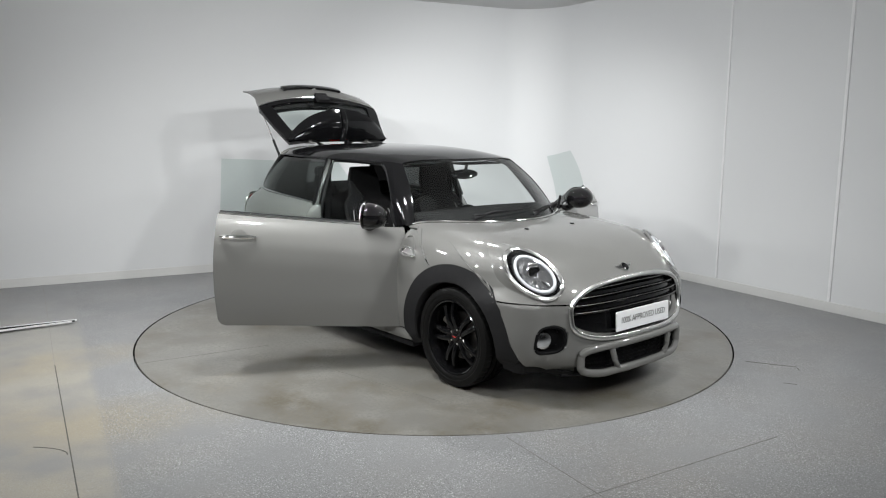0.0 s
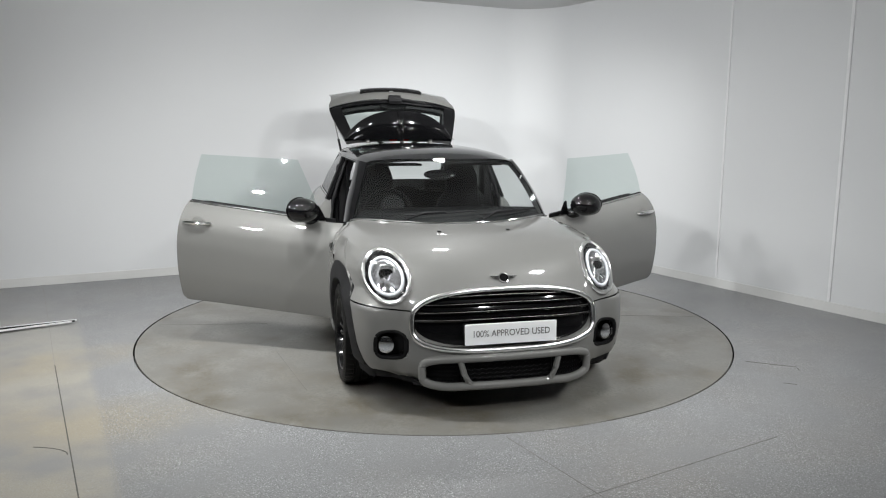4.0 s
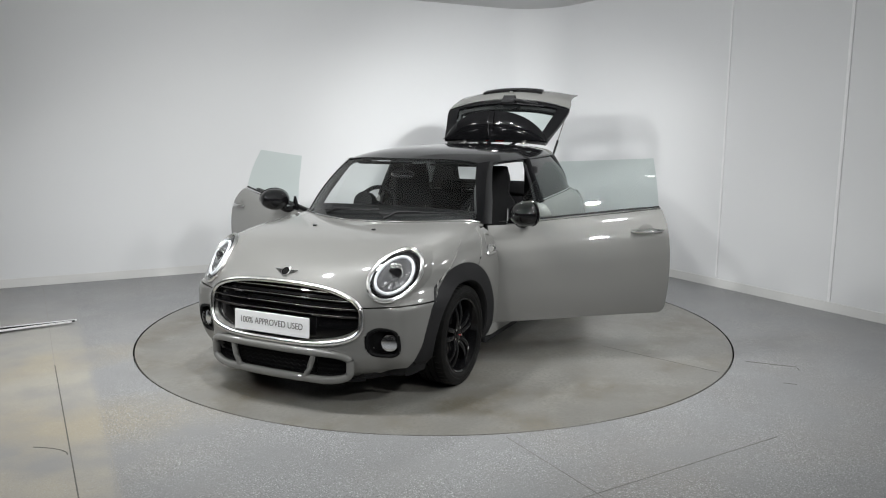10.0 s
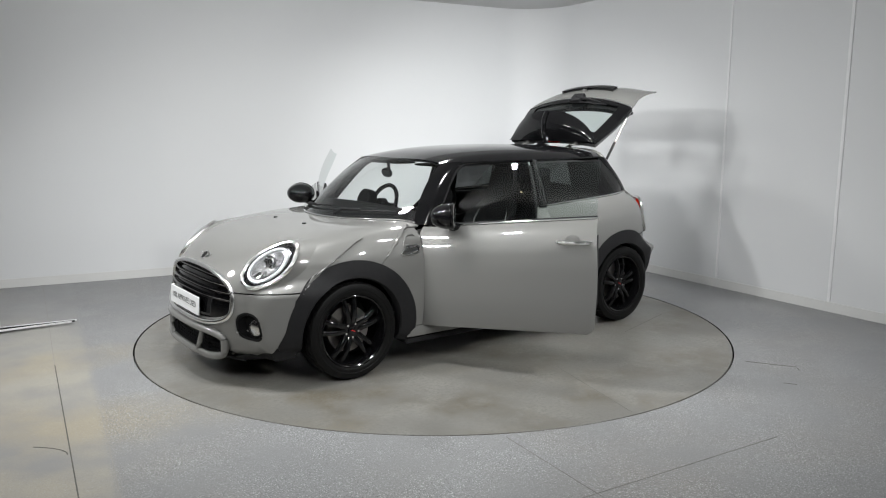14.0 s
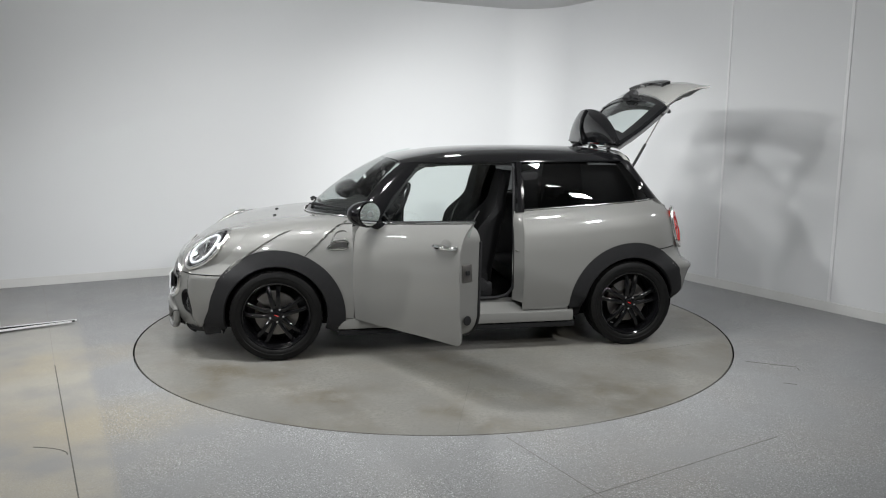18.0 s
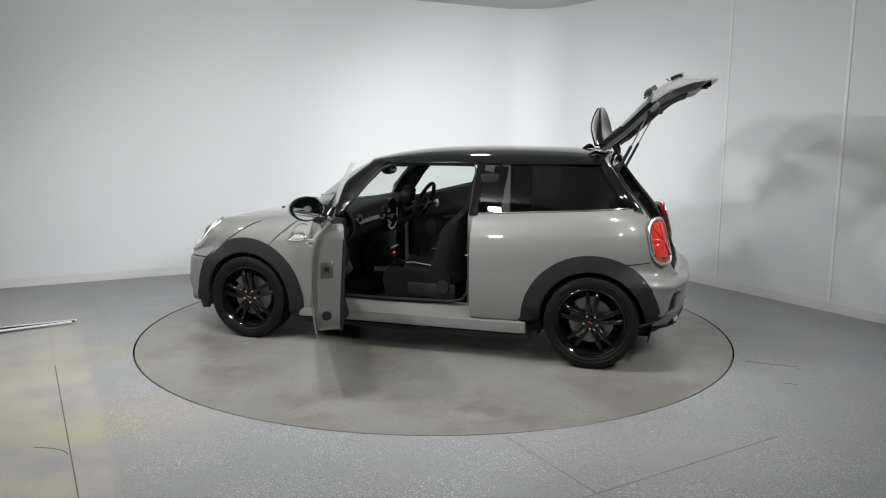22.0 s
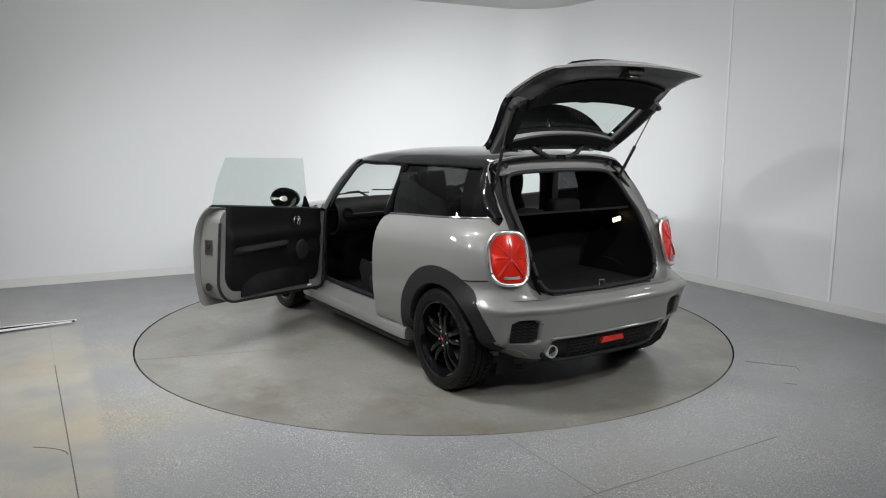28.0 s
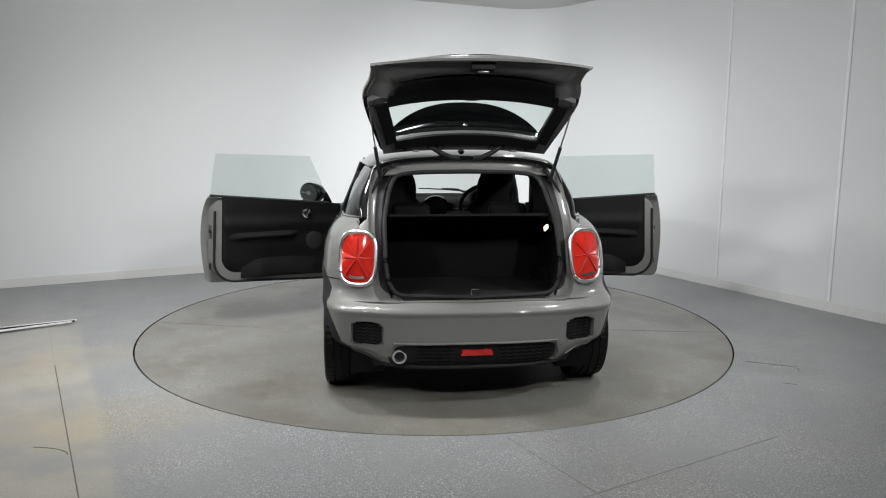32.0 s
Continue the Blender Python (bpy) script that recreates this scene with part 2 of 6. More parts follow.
LINE = wall_line()
wall = thing("wall_north", strip_wall(LINE, 0, H, 0, 0.12), WALL_PAINT, "pale grey painted studio wall with a rounded corner", "wall", "structure")
skirting = thing("baseboard", strip_wall(LINE, 0, 0.085, 0.012, -0.001), SKIRT, "low pale skirting board along the studio wall", "baseboard", "structure")

# cover strips on the panel joints of the right-hand wall
for k, (d, w) in enumerate(((2.93, 0.022), (4.12, 0.03), (5.32, 0.03), (6.52, 0.03))):
    p = CORNER + DIR_R * d
    q = Vector((-DIR_R.y, DIR_R.x)) * -1
    bm = box(-w / 2, w / 2, -0.006, 0.006, 0.085, H, 0.003, 1)
    bm.transform(Matrix.Translation((*(p + q * 0.004), 0)) @ Matrix.Rotation(math.atan2(DIR_R.y, DIR_R.x), 4, "Z"))
    strip = part("joint_strip", bm, STRIP, wall)


def room_end(name, a, b):
    d = (Vector(b) - Vector(a)).normalized()
    n = Vector((d.y, -d.x)) * 0.12
    bm = bmesh.new()
    lo = [bm.verts.new((*p, 0)) for p in (Vector(a), Vector(b), Vector(b) + n, Vector(a) + n)]
    hi = [bm.verts.new((v.co.x, v.co.y, H)) for v in lo]
    bm.faces.new(lo[::-1]), bm.faces.new(hi)
    for i in range(4):
        bm.faces.new((lo[i], lo[(i + 1) % 4], hi[(i + 1) % 4], hi[i]))
    return thing(name, bm, HALL, "dark grey hall wall behind the camera", "wall", "structure")


BACK = Vector((-6.4, -8.6))
room_end("wall_south", LINE[-1], BACK)
room_end("wall_west", BACK, LINE[0])

bm = box(-9.5, 8.0, -10.5, 5.2, H, H + 0.1)
ceiling = thing("ceiling", bm, CEIL, "plain pale grey studio ceiling", "ceiling", "structure")


def floor_material(name, base, warm, speck, rough, warm_amount, grit, old_side=False):
    m = bpy.data.materials.new(name)
    m.use_nodes = True
    nt = m.node_tree
    b = nt.nodes["Principled BSDF"]
    tc = nt.nodes.new("ShaderNodeTexCoord")

    def noise_node(scale, detail, rough_n=0.6):
        n = nt.nodes.new("ShaderNodeTexNoise")
        n.inputs["Scale"].default_value, n.inputs["Detail"].default_value, n.inputs["Roughness"].default_value = scale, detail, rough_n
        nt.links.new(tc.outputs["Object"], n.inputs["Vector"])
        return n

    def ramp(src, lo, hi):
        r = nt.nodes.new("ShaderNodeMapRange")
        r.inputs[1].default_value, r.inputs[2].default_value = lo, hi
        nt.links.new(src, r.inputs[0])
        return r.outputs[0]

    def blend(fac, a, c):
        x = nt.nodes.new("ShaderNodeMix")
        x.data_type = "RGBA"
        for sock, val in ((x.inputs[6], a), (x.inputs[7], c)):
            if isinstance(val, tuple):
                sock.default_value = (*val, 1)
            else:
                nt.links.new(val, sock)
        nt.links.new(fac, x.inputs[0])
        return x.outputs[2]

    stain = ramp(noise_node(1.1, 3).outputs["Fac"], 0.45, 0.75)
    mul = nt.nodes.new("ShaderNodeMath")
    mul.operation = "MULTIPLY"
    mul.inputs[1].default_value = warm_amount
    nt.links.new(stain, mul.inputs[0])
    c = blend(mul.outputs[0], base, warm)
    if old_side:
        # older, yellowed sheets on one side of a welded seam
        sep = nt.nodes.new("ShaderNodeSeparateXYZ")
        nt.links.new(tc.outputs["Object"], sep.inputs[0])

        def calc(op, *vals):
            m2 = nt.nodes.new("ShaderNodeMath")
            m2.operation = op
            for k, val in enumerate(vals):
                if isinstance(val, (int, float)):
                    m2.inputs[k].default_value = val
                else:
                    nt.links.new(val, m2.inputs[k])
            return m2.outputs[0]

        d = calc("ADD", calc("MULTIPLY", calc("ADD", sep.outputs[0], 1.87), -0.888), calc("MULTIPLY", calc("ADD", sep.outputs[1], 1.83), -0.46))
        side = ramp(d, -0.02, 0.03)
        near = ramp(sep.outputs[1], 0.6, -1.0)

        def stain_patch(cx, cy, rx, ry, turn, amount, colour, c):
            """A yellowed patch with a soft, uneven edge."""
            ca, sa = math.cos(radians(turn)), math.sin(radians(turn))
            dx, dy = calc("SUBTRACT", sep.outputs[0], cx), calc("SUBTRACT", sep.outputs[1], cy)
            a = calc("MULTIPLY", calc("ADD", calc("MULTIPLY", dx, ca), calc("MULTIPLY", dy, sa)), 1 / rx)
            b2 = calc("MULTIPLY", calc("SUBTRACT", calc("MULTIPLY", dy, ca), calc("MULTIPLY", dx, sa)), 1 / ry)
            r2 = calc("ADD", calc("MULTIPLY", a, a), calc("MULTIPLY", b2, b2))
            r2 = calc("ADD", r2, calc("MULTIPLY", calc("SUBTRACT", noise_node(2.2, 5, 0.65).outputs["Fac"], 0.5), 1.6))
            return blend(calc("MULTIPLY", ramp(r2, 1.3, 0.1), amount), c, colour)

        c = blend(calc("MULTIPLY", calc("MULTIPLY", side, near), 0.75), c, (0.36, 0.335, 0.275))
        c = stain_patch(-2.60, -1.10, 0.95, 0.30, 38, 0.70, (0.32, 0.28, 0.20), c)
        c = stain_patch(-1.75, -2.05, 1.15, 0.36, 24, 0.70, (0.31, 0.27, 0.19), c)
        c = stain_patch(-2.5, -2.5, 1.2, 0.8, 0, 0.6, (0.35, 0.31, 0.235), c)
        c = stain_patch(0.95, -2.72, 0.55, 0.30, 20, 0.30, (0.25, 0.215, 0.18), c)
    if old_side:
        # grit and chips of the vinyl, worn off on the old sheets
        fresh = calc("SUBTRACT", 1.0, calc("MULTIPLY", side, 0.75))
        c = blend(calc("MULTIPLY", ramp(noise_node(120, 3, 0.7).outputs["Fac"], 0.48, 0.62), fresh), c, tuple(x * grit for x in base))
        for scale, size, chip in ((95, 0.32, speck), (112, 0.34, tuple(x * 0.40 for x in base)), (62, 0.17, tuple(min(0.8, x * 1.4) for x in speck)), (52, 0.16, tuple(x * 0.28 for x in base))):
            dots = nt.nodes.new("ShaderNodeTexVoronoi")
            dots.inputs["Scale"].default_value = scale
            nt.links.new(tc.outputs["Object"], dots.inputs["Vector"])
            c = blend(calc("MULTIPLY", ramp(dots.outputs["Distance"], size, size * 0.6), fresh), c, chip)
    else:
        c = blend(ramp(noise_node(1.5, 5, 0.6).outputs["Fac"], 0.46, 0.62), c, tuple(x * 0.72 for x in warm))
        c = blend(ramp(noise_node(4, 6, 0.68).outputs["Fac"], 0.48, 0.70), c, speck)
        c = blend(ramp(noise_node(45, 4, 0.7).outputs["Fac"], 0.46, 0.66), c, tuple(x * grit for x in base))
    # worn, scuffed streaks
    c = blend(ramp(noise_node(2.6, 3, 0.5).outputs["Fac"], 0.40, 0.78), c, tuple(x * 0.84 for x in base))
    nt.links.new(c, b.inputs["Base Color"])
    rr = ramp(noise_node(2.3, 5).outputs["Fac"], 0.3, 0.7)
    mr = nt.nodes.new("ShaderNodeMapRange")
    mr.inputs[3].default_value, mr.inputs[4].default_value = rough - 0.04, rough + 0.06
    nt.links.new(rr, mr.inputs[0])
    nt.links.new(mr.outputs[0], b.inputs["Roughness"])
    bp = nt.nodes.new("ShaderNodeBump")
    bp.inputs["Strength"].default_value, bp.inputs["Distance"].default_value = (0.12 if old_side else 0.02), 0.002
    nt.links.new(noise_node(160, 3).outputs["Fac"], bp.inputs["Height"])
    nt.links.new(bp.outputs["Normal"], b.inputs["Normal"])
    return m


FLOOR = floor_material("floor_vinyl", (0.256, 0.260, 0.264), (0.29, 0.255, 0.21), (0.46, 0.47, 0.48), 0.42, 0.35, 0.56, True)
DISC = floor_material("turntable_vinyl", (0.198, 0.194, 0.180), (0.172, 0.152, 0.114), (0.240, 0.234, 0.214), 0.34, 0.95, 0.74)
GAP = material("joint_shadow", (0.02, 0.02, 0.02), 0.8, 0, 0.2, vary=0.2, scale=30)

R_TABLE, GAP_W = 2.227, 0.011


def floor_sheet():
    """The floor as one sheet with a round well for the turntable."""
    bm = bmesh.new()
    n = 128
    inner = [bm.verts.new((math.cos(k * math.tau / n) * (R_TABLE + GAP_W), math.sin(k * math.tau / n) * (R_TABLE + GAP_W), 0)) for k in range(n)]
    outer = []
    for k in range(n):
        a = k * math.tau / n
        c, s = math.cos(a), math.sin(a)
        r = min(9.0 / max(1e-6, abs(c)), 10.0 / max(1e-6, abs(s)))
        outer.append(bm.verts.new((r * c, r * s, 0)))
    for k in range(n):
        j = (k + 1) % n
        bm.faces.new((inner[k], outer[k], outer[j], inner[j]))
    return bm


floor = thing("floor", floor_sheet(), FLOOR, "speckled grey vinyl studio floor with welded seams", "floor", "structure", angle=20)
thing("floor_pit", lathe([(R_TABLE + 0.06, -0.05), (0.0, -0.05), (0.0, -0.07), (R_TABLE + 0.06, -0.07)], 64, "Z", True), GAP, "dark well under the turntable", "floor", "structure")
thing("well_rim", lathe([(R_TABLE + GAP_W, -0.0005), (R_TABLE + GAP_W + 0.03, -0.004), (R_TABLE + GAP_W + 0.03, -0.06), (R_TABLE + GAP_W, -0.06)], 128, "Z"), GAP, "dark steel rim round the turntable well", "rim", "structure")
table = thing("turntable", lathe([(0.0, 0.0), (R_TABLE - 0.002, 0.0), (R_TABLE, -0.002), (R_TABLE, -0.045), (0.0, -0.045)], 128, "Z", True), DISC,
              "round turntable flush with the floor, worn brownish grey", "turntable")



def seam_strip(name, a, b, width, mat, parent, z=0.0):
    a, b = Vector(a), Vector(b)
    d = b - a
    bm = box(0, d.length, -width / 2, width / 2, -0.001, 0.0012)
    bm.transform(Matrix.Translation((a.x, a.y, z)) @ Matrix.Rotation(math.atan2(d.y, d.x), 4, "Z"))
    return part(name, bm, mat, parent)


WELD = material("weld_line", (0.10, 0.095, 0.085), 0.6, 0, 0.3, vary=0.3, scale=15)
WELD_DIM = material("worn_weld", (0.185, 0.182, 0.170), 0.5, 0, 0.3, vary=0.3, scale=15)
WELD_PALE = material("pale_weld", (0.30, 0.29, 0.27), 0.6, 0, 0.3, vary=0.2, scale=15)
for a, b, w, m in (((-3.85, 1.45), (-2.49, -1.08), 0.004, WELD_PALE), ((-2.49, -1.08), (-0.73, -4.3), 0.006, WELD), ((-1.87, -1.83), (-0.7, -4.1), 0.004, WELD_PALE),
                   ((0.363, -2.245), (0.98, -3.35), 0.004, WELD_DIM), ((0.60, -2.91), (1.75, -2.24), 0.004, WELD_DIM), ((2.10, -0.97), (2.39, -1.09), 0.006, WELD), ((2.39, -1.09), (2.375, -1.16), 0.004, WELD), ((2.16, -1.41), (2.23, -1.44), 0.004, WELD)):
    seam_strip("floor_seam", a, b, w, m, floor)
# a curved cut in the floor by the old sheet
pts = [(-1.955, -2.38), (-1.90, -2.385), (-1.85, -2.395), (-1.80, -2.415), (-1.765, -2.44), (-1.748, -2.465)]
for p, q in zip(pts, pts[1:]):
    seam_strip("floor_cut", p, q, 0.006, WELD, floor)
for a, b in (((-1.05, 1.05), (-1.75, 0.86)), ((0.5, -1.25), (1.35, -1.10)), ((0.0, 1.35), (0.25, 2.18)), ((-0.3, -1.3), (-0.45, -2.15))):
    seam_strip("table_seam", a, b, 0.003, WELD_DIM, table)

# a white partition with its foot strip at the edge of the set
PART_END = Vector((-3.30, -0.27))
bm = box(-1.2, 0, -0.02, 0.02, 0.0, 0.42, 0.004, 1)
bm.transform(Matrix.Translation((*PART_END, 0)) @ pose(0, 0, 0, 0, 0, 14))
screen_wall = thing("low_panel", bm, WALL_PAINT, "low white panel standing at the edge of the set", "panel")
bm = prism([(0.0, 0.0), (0.50, 0.265), (0.494, 0.250), (0.0, -0.026)], 0.012, Matrix.Translation((-3.34, -0.275, 0.034)))
foot_strip = thing("foot_strip", bm, STRIP, "thin white metal strip lying on the floor by the partition", "strip")
FOOT = Matrix.Translation((-3.34, -0.275, 0.030))
# dark sheet put in for the shade below the raised strip
part("strip_shade", prism([(0.0, -0.027), (0.492, 0.249), (0.478, 0.232), (0.0, -0.105)], 0.012, FOOT), GAP, foot_strip, "dark sheet for the shade under the strip")
part("lower_edge", prism([(0.0, -0.106), (0.477, 0.231), (0.474, 0.222), (0.0, -0.122)], 0.012, FOOT), STRIP, foot_strip)
# ---- the car: a small three-door hatchback ----
# its own space: x forward, y to its left, z up, the middle of the wheelbase on the ground
car = tagged(new("car"), "grey three-door hatchback with black roof, doors and tailgate open", "car")
WB, TRACK, R_TYRE = 1.2475, 0.745, 0.306

ZF = (0.16, 0.22, 0.30, 0.40, 0.50, 0.57, 0.62, 0.68, 0.75, 0.79, 0.83, 0.866, 0.888, 0.905, 0.916, 0.930, 0.942)
XF = (1.90, 1.97, 2.00, 2.01, 2.00, 1.98, 1.955, 1.905, 1.825, 1.76, 1.665, 1.545, 1.435, 1.32, 1.23, 1.08, 0.90)
ZR = (0.18, 0.24, 0.30, 0.38, 0.46, 0.525, 0.552, 0.574, 0.603, 0.66, 0.80, 0.94, 1.02, 1.10)
XR = (-1.74, -1.80, -1.835, -1.848, -1.846, -1.850, -1.861, -1.846, -1.79, -1.755, -1.72, -1.68, -1.62, -1.55)
SB = (-0.09, -0.06, -0.03, 0.0, 0.012, 0.03, 0.06, 0.10, 0.18, 0.30, 0.45, 0.58, 0.68, 0.75, 0.80)
WB_TAB = (0.0, 0.45, 0.66, 0.735, 0.757, 0.778, 0.803, 0.826, 0.850, 0.860, 0.858, 0.846, 0.828, 0.80, 0.78)


def belt(x):
    """The height of the chrome waist strip."""
    return 0.908 + 0.064 * max(0.0, 0.62 - x) - 0.004 * max(0.0, -0.6 - x)


def half_width(x, z):
    return tab(belt(x) - z, SB, WB_TAB)


def nose_n(z):
    """How square the nose is in plan at a height."""
    return tab(z, (0.50, 0.70, 0.75, 0.82, 0.87, 0.91, 0.95), (2.85, 3.05, 3.25, 3.9, 4.6, 4.3, 3.2))


def tail_n(z):
    return tab(z, (0.30, 0.45, 0.60, 0.85, 0.94, 1.03), (3.3, 3.6, 4.2, 4.6, 4.5, 3.7))


def square(y, z):
    """The bumpers' corners are squarer than the rest of nose and tail."""
    return ease((y - 0.58) / 0.22) * (1 - ease((z - 0.56) / 0.10))


def tuck(z):
    """The rear corners draw in towards the ground."""
    return 1 - 0.11 * ease((0.38 - z) / 0.16)


def corner_y(x, w, xm, xe, n, z):
    w = w * (tuck(z) if xe < 0 else 1.0)
    lo, hi = 0.0, w
    for _ in range(18):
        y = (lo + hi) / 2
        k = n + (1.3 if xe > 0 else 1.7) * square(y, z)
        if (1 - (y / w) ** k) ** (1 / k) > (x - xm) / (xe - xm):
            lo = y
        else:
            hi = y
    return lo


def body_y(x, z):
    """How far out the body's skin lies at x, z."""
    w = half_width(x, z)
    xf, xr = tab(z, ZF, XF), tab(z, ZR, XR)
    if x > 0.2:
        xm = mix(0.9, 0.55, ease((z - 0.72) / 0.22))
        n = nose_n(z)
        if x > xm:
            if z < 0.66:
                return corner_y(x, w, xm, xf, n, z)
            u = min(1.0, (x - xm) / (xf - xm))
            return w * (1 - u**n) ** (1 / n)
        return w
    xm, n = -0.85, tail_n(z)
    if x < xm:
        if z < 0.66:
            return corner_y(x, w, xm, xr, n, z)
        u = min(1.0, (x - xm) / (xr - xm))
        return w * (1 - u**n) ** (1 / n)
    return w


def nose_skin(y, z):
    """How far forward the nose's skin lies at y, z."""
    w = half_width(1.0, z)
    xf = tab(z, ZF, XF)
    xm = mix(0.9, 0.55, ease((z - 0.72) / 0.22))
    n = nose_n(z) + 1.3 * square(abs(y), z)
    u = min(1.0, abs(y) / max(w, 1e-4))
    return xm + (xf - xm) * (1 - u**n) ** (1 / n)


def grille_edge(a, grow=0.0):
    """The grille's outline at the angle a: wide, flat-topped, with drawn-in upper corners."""
    c, s = math.cos(a), math.sin(a)
    n = 2.7 if s > 0 else 3.6
    hy, hz = 0.524 + grow, (0.163 if s > 0 else 0.142) + grow
    y = hy * math.copysign(abs(c) ** (2 / n), c)
    z = 0.512 + hz * math.copysign(abs(s) ** (2 / n), s)
    return y, z


def inside(y, z, cy, cz, hy, hz, n, soft=0.06):
    """1 inside a rounded box, 0 outside, soft at the edge."""
    d = (abs((y - cy) / hy) ** n + abs((z - cz) / hz) ** n) ** (1 / n)
    return 1 - ease((d - (1 - soft)) / soft)


def nose_x(y, z):
    """The nose's skin with the hollows of grille, intakes and fog lamps."""
    y = abs(y)
    x = nose_skin(y, z)
    hollow = 0.055 * inside(y, z, 0, 0.523, 0.53, 0.148, 2.9)
    if z < 0.34:
        hollow = max(hollow, 0.08 * inside(y, z + 0.008 * ease((y - 0.22) / 0.15), 0, 0.250, 0.462, 0.062, 5))
    hollow = max(hollow, 0.06 * inside(y, z, 0.630, 0.378, 0.084, 0.080, 3.0))
    lip = 0.024 * inside(y, z, 0, 0.25, 0.54, 0.105, 4, 0.25)
    return x + lip - hollow


def tail_skin(y, z):
    w = half_width(-1.2, z) * tuck(z)
    xm, n = -0.85, tail_n(z) + 1.7 * square(abs(y), z)
    u = min(1.0, abs(y) / max(w, 1e-4))
    return xm + (tab(z, ZR, XR) - xm) * (1 - u**n) ** (1 / n)


def tail_x(y, z):
    """The tail's skin with the hollows of the side vents and the valance."""
    y = abs(y)
    h = 0.035 * inside(y, z, 0.60, 0.425, 0.085, 0.072, 4)
    h = max(h, 0.03 * inside(y, z, 0, 0.305, 0.47, 0.075, 6))
    return tail_skin(y, z) + h


def hood_z(x, y):
    lo, hi = 0.5, 0.985
    for _ in range(22):
        m = (lo + hi) / 2
        if body_y(x, m) > abs(y):
            lo = m
        else:
            hi = m
    return lo


def on_side(x, z, out=0.0):
    """A point of the left flank."""
    return Vector((x, body_y(x, z) + out, z))


def arch_z(x, cx, grow=0.0, zc=0.30):
    """The height of the wheel arch's edge at x: tighter towards the car's ends than towards the doors."""
    d = (x - cx) * (1 if cx > 0 else -1)
    half = (0.440 if d > 0 else 0.448) + grow
    d = abs(d)
    return zc + (0.440 + grow) * math.sqrt(1 - (d / half) ** 2) if d < half else -1.0


def arch_x(z, cx, grow=0.0, zc=0.30):
    """How far the arch's end-side edge reaches at a height."""
    k = min(1.0, max(0, z - zc) / (0.440 + grow))
    return cx + ((0.427 + grow) * math.sqrt(1 - k * k) + 0.036 * ease((0.37 - z) / 0.12) - 0.10 * ease((0.265 - z) / 0.09)) * (1 if cx > 0 else -1)


def fender_seam(x):
    """The shut line from the front arch up to the A-pillar's foot."""
    return min(0.906, 0.912 - (x - 0.847))


def seam_front(y):
    """The shut line between bonnet and front bumper."""
    return 0.60 - 0.028 * ease((abs(y) - 0.40) / 0.14) + 0.014 * ease((abs(y) - 0.58) / 0.2)


def cowl_x(y):
    """The bonnet's rear edge below the windscreen."""
    return 1.055 - 0.375 * (abs(y) / 0.728) ** 2.2


GAPW = 0.0035


def roof_edge_y(x):
    return tab(x, (-1.32, -1.1, -0.5, 0.1, 0.45), (0.535, 0.572, 0.60, 0.592, 0.548))


def roof_mid_z(x):
    return tab(x, (-1.34, -1.2, -0.97, -0.53, -0.30, -0.085, 0.09, 0.27, 0.45), (1.378, 1.396, 1.411, 1.418, 1.415, 1.407, 1.393, 1.366, 1.326))


def roof_edge_z(x):
    return tab(x, (-1.34, -1.2, -0.5, 0.1, 0.32, 0.45), (1.315, 1.322, 1.314, 1.308, 1.298, 1.285))


def roof_point(x, k, lift=0.0):
    """The roof skin at x, k across from -1 to 1."""
    yd = roof_edge_y(x)
    a = abs(k)
    z = roof_edge_z(x) + (roof_mid_z(x) - roof_edge_z(x)) * (1 - a**2.6) ** 0.55
    return Vector((x, math.copysign(yd * a, k), z + lift))


def glass_y(x, z):
    """The side windows' plane, leaning in from the waist to the roof."""
    zb = belt(x)
    y0 = min(0.735, body_y(x, zb - 0.001))
    y1 = roof_edge_y(max(-1.3, min(0.38, x)))
    t = (z - zb) / (1.31 - zb)
    return mix(y0, y1, t) + 0.018 * math.sin(math.pi * min(1, max(0, t)))


def to_skin(p):
    """Move a point along its line from inside the nose onto the skin."""
    c = Vector((0.95, 0.0, 0.55))
    d = p - c
    lo, hi = 0.6, 1.9
    for _ in range(22):
        m = (lo + hi) / 2
        q = c + d * m
        if body_y(q.x, q.z) > q.y:
            lo = m
        else:
            hi = m
    return c + d * lo


# bonnet, with its side edges down to the front arches
def bonnet_skin(u, v):
    a = 2 * u - 1
    s, a = math.copysign(1, a), abs(a)
    yr = 0.722 * a
    rear = Vector((cowl_x(yr), yr, 0))
    if a <= 0.7:
        yf = mix(0.0, 0.74, a / 0.7)
        zf = seam_front(yf) + GAPW
        front = Vector((nose_x(yf, zf), yf, zf))
    else:
        k = (a - 0.7) / 0.3
        f0 = Vector((nose_x(0.74, seam_front(0.74) + GAPW), 0.74, 0))
        xf = mix(f0.x, 0.70, k)
        zf = max(seam_front(0.8) + GAPW, arch_z(xf, WB, 0.004))
        # behind the wheel the bonnet's edge climbs to the A-pillar foot
        if xf < 1.10:
            zf = max(zf, fender_seam(xf) + GAPW)
        front = Vector((xf, body_y(xf, zf), zf))
    if v <= 0:
        return Vector((front.x, s * front.y, front.z))

    p = to_skin(front.lerp(Vector((rear.x, rear.y, hood_z(rear.x, rear.y))), v**1.25))
    if a < 0.66:
        p.x += (nose_x(p.y, p.z) - nose_skin(p.y, p.z)) * (1 - ease((a - 0.60) / 0.06))
    return Vector((p.x, s * p.y, p.z))


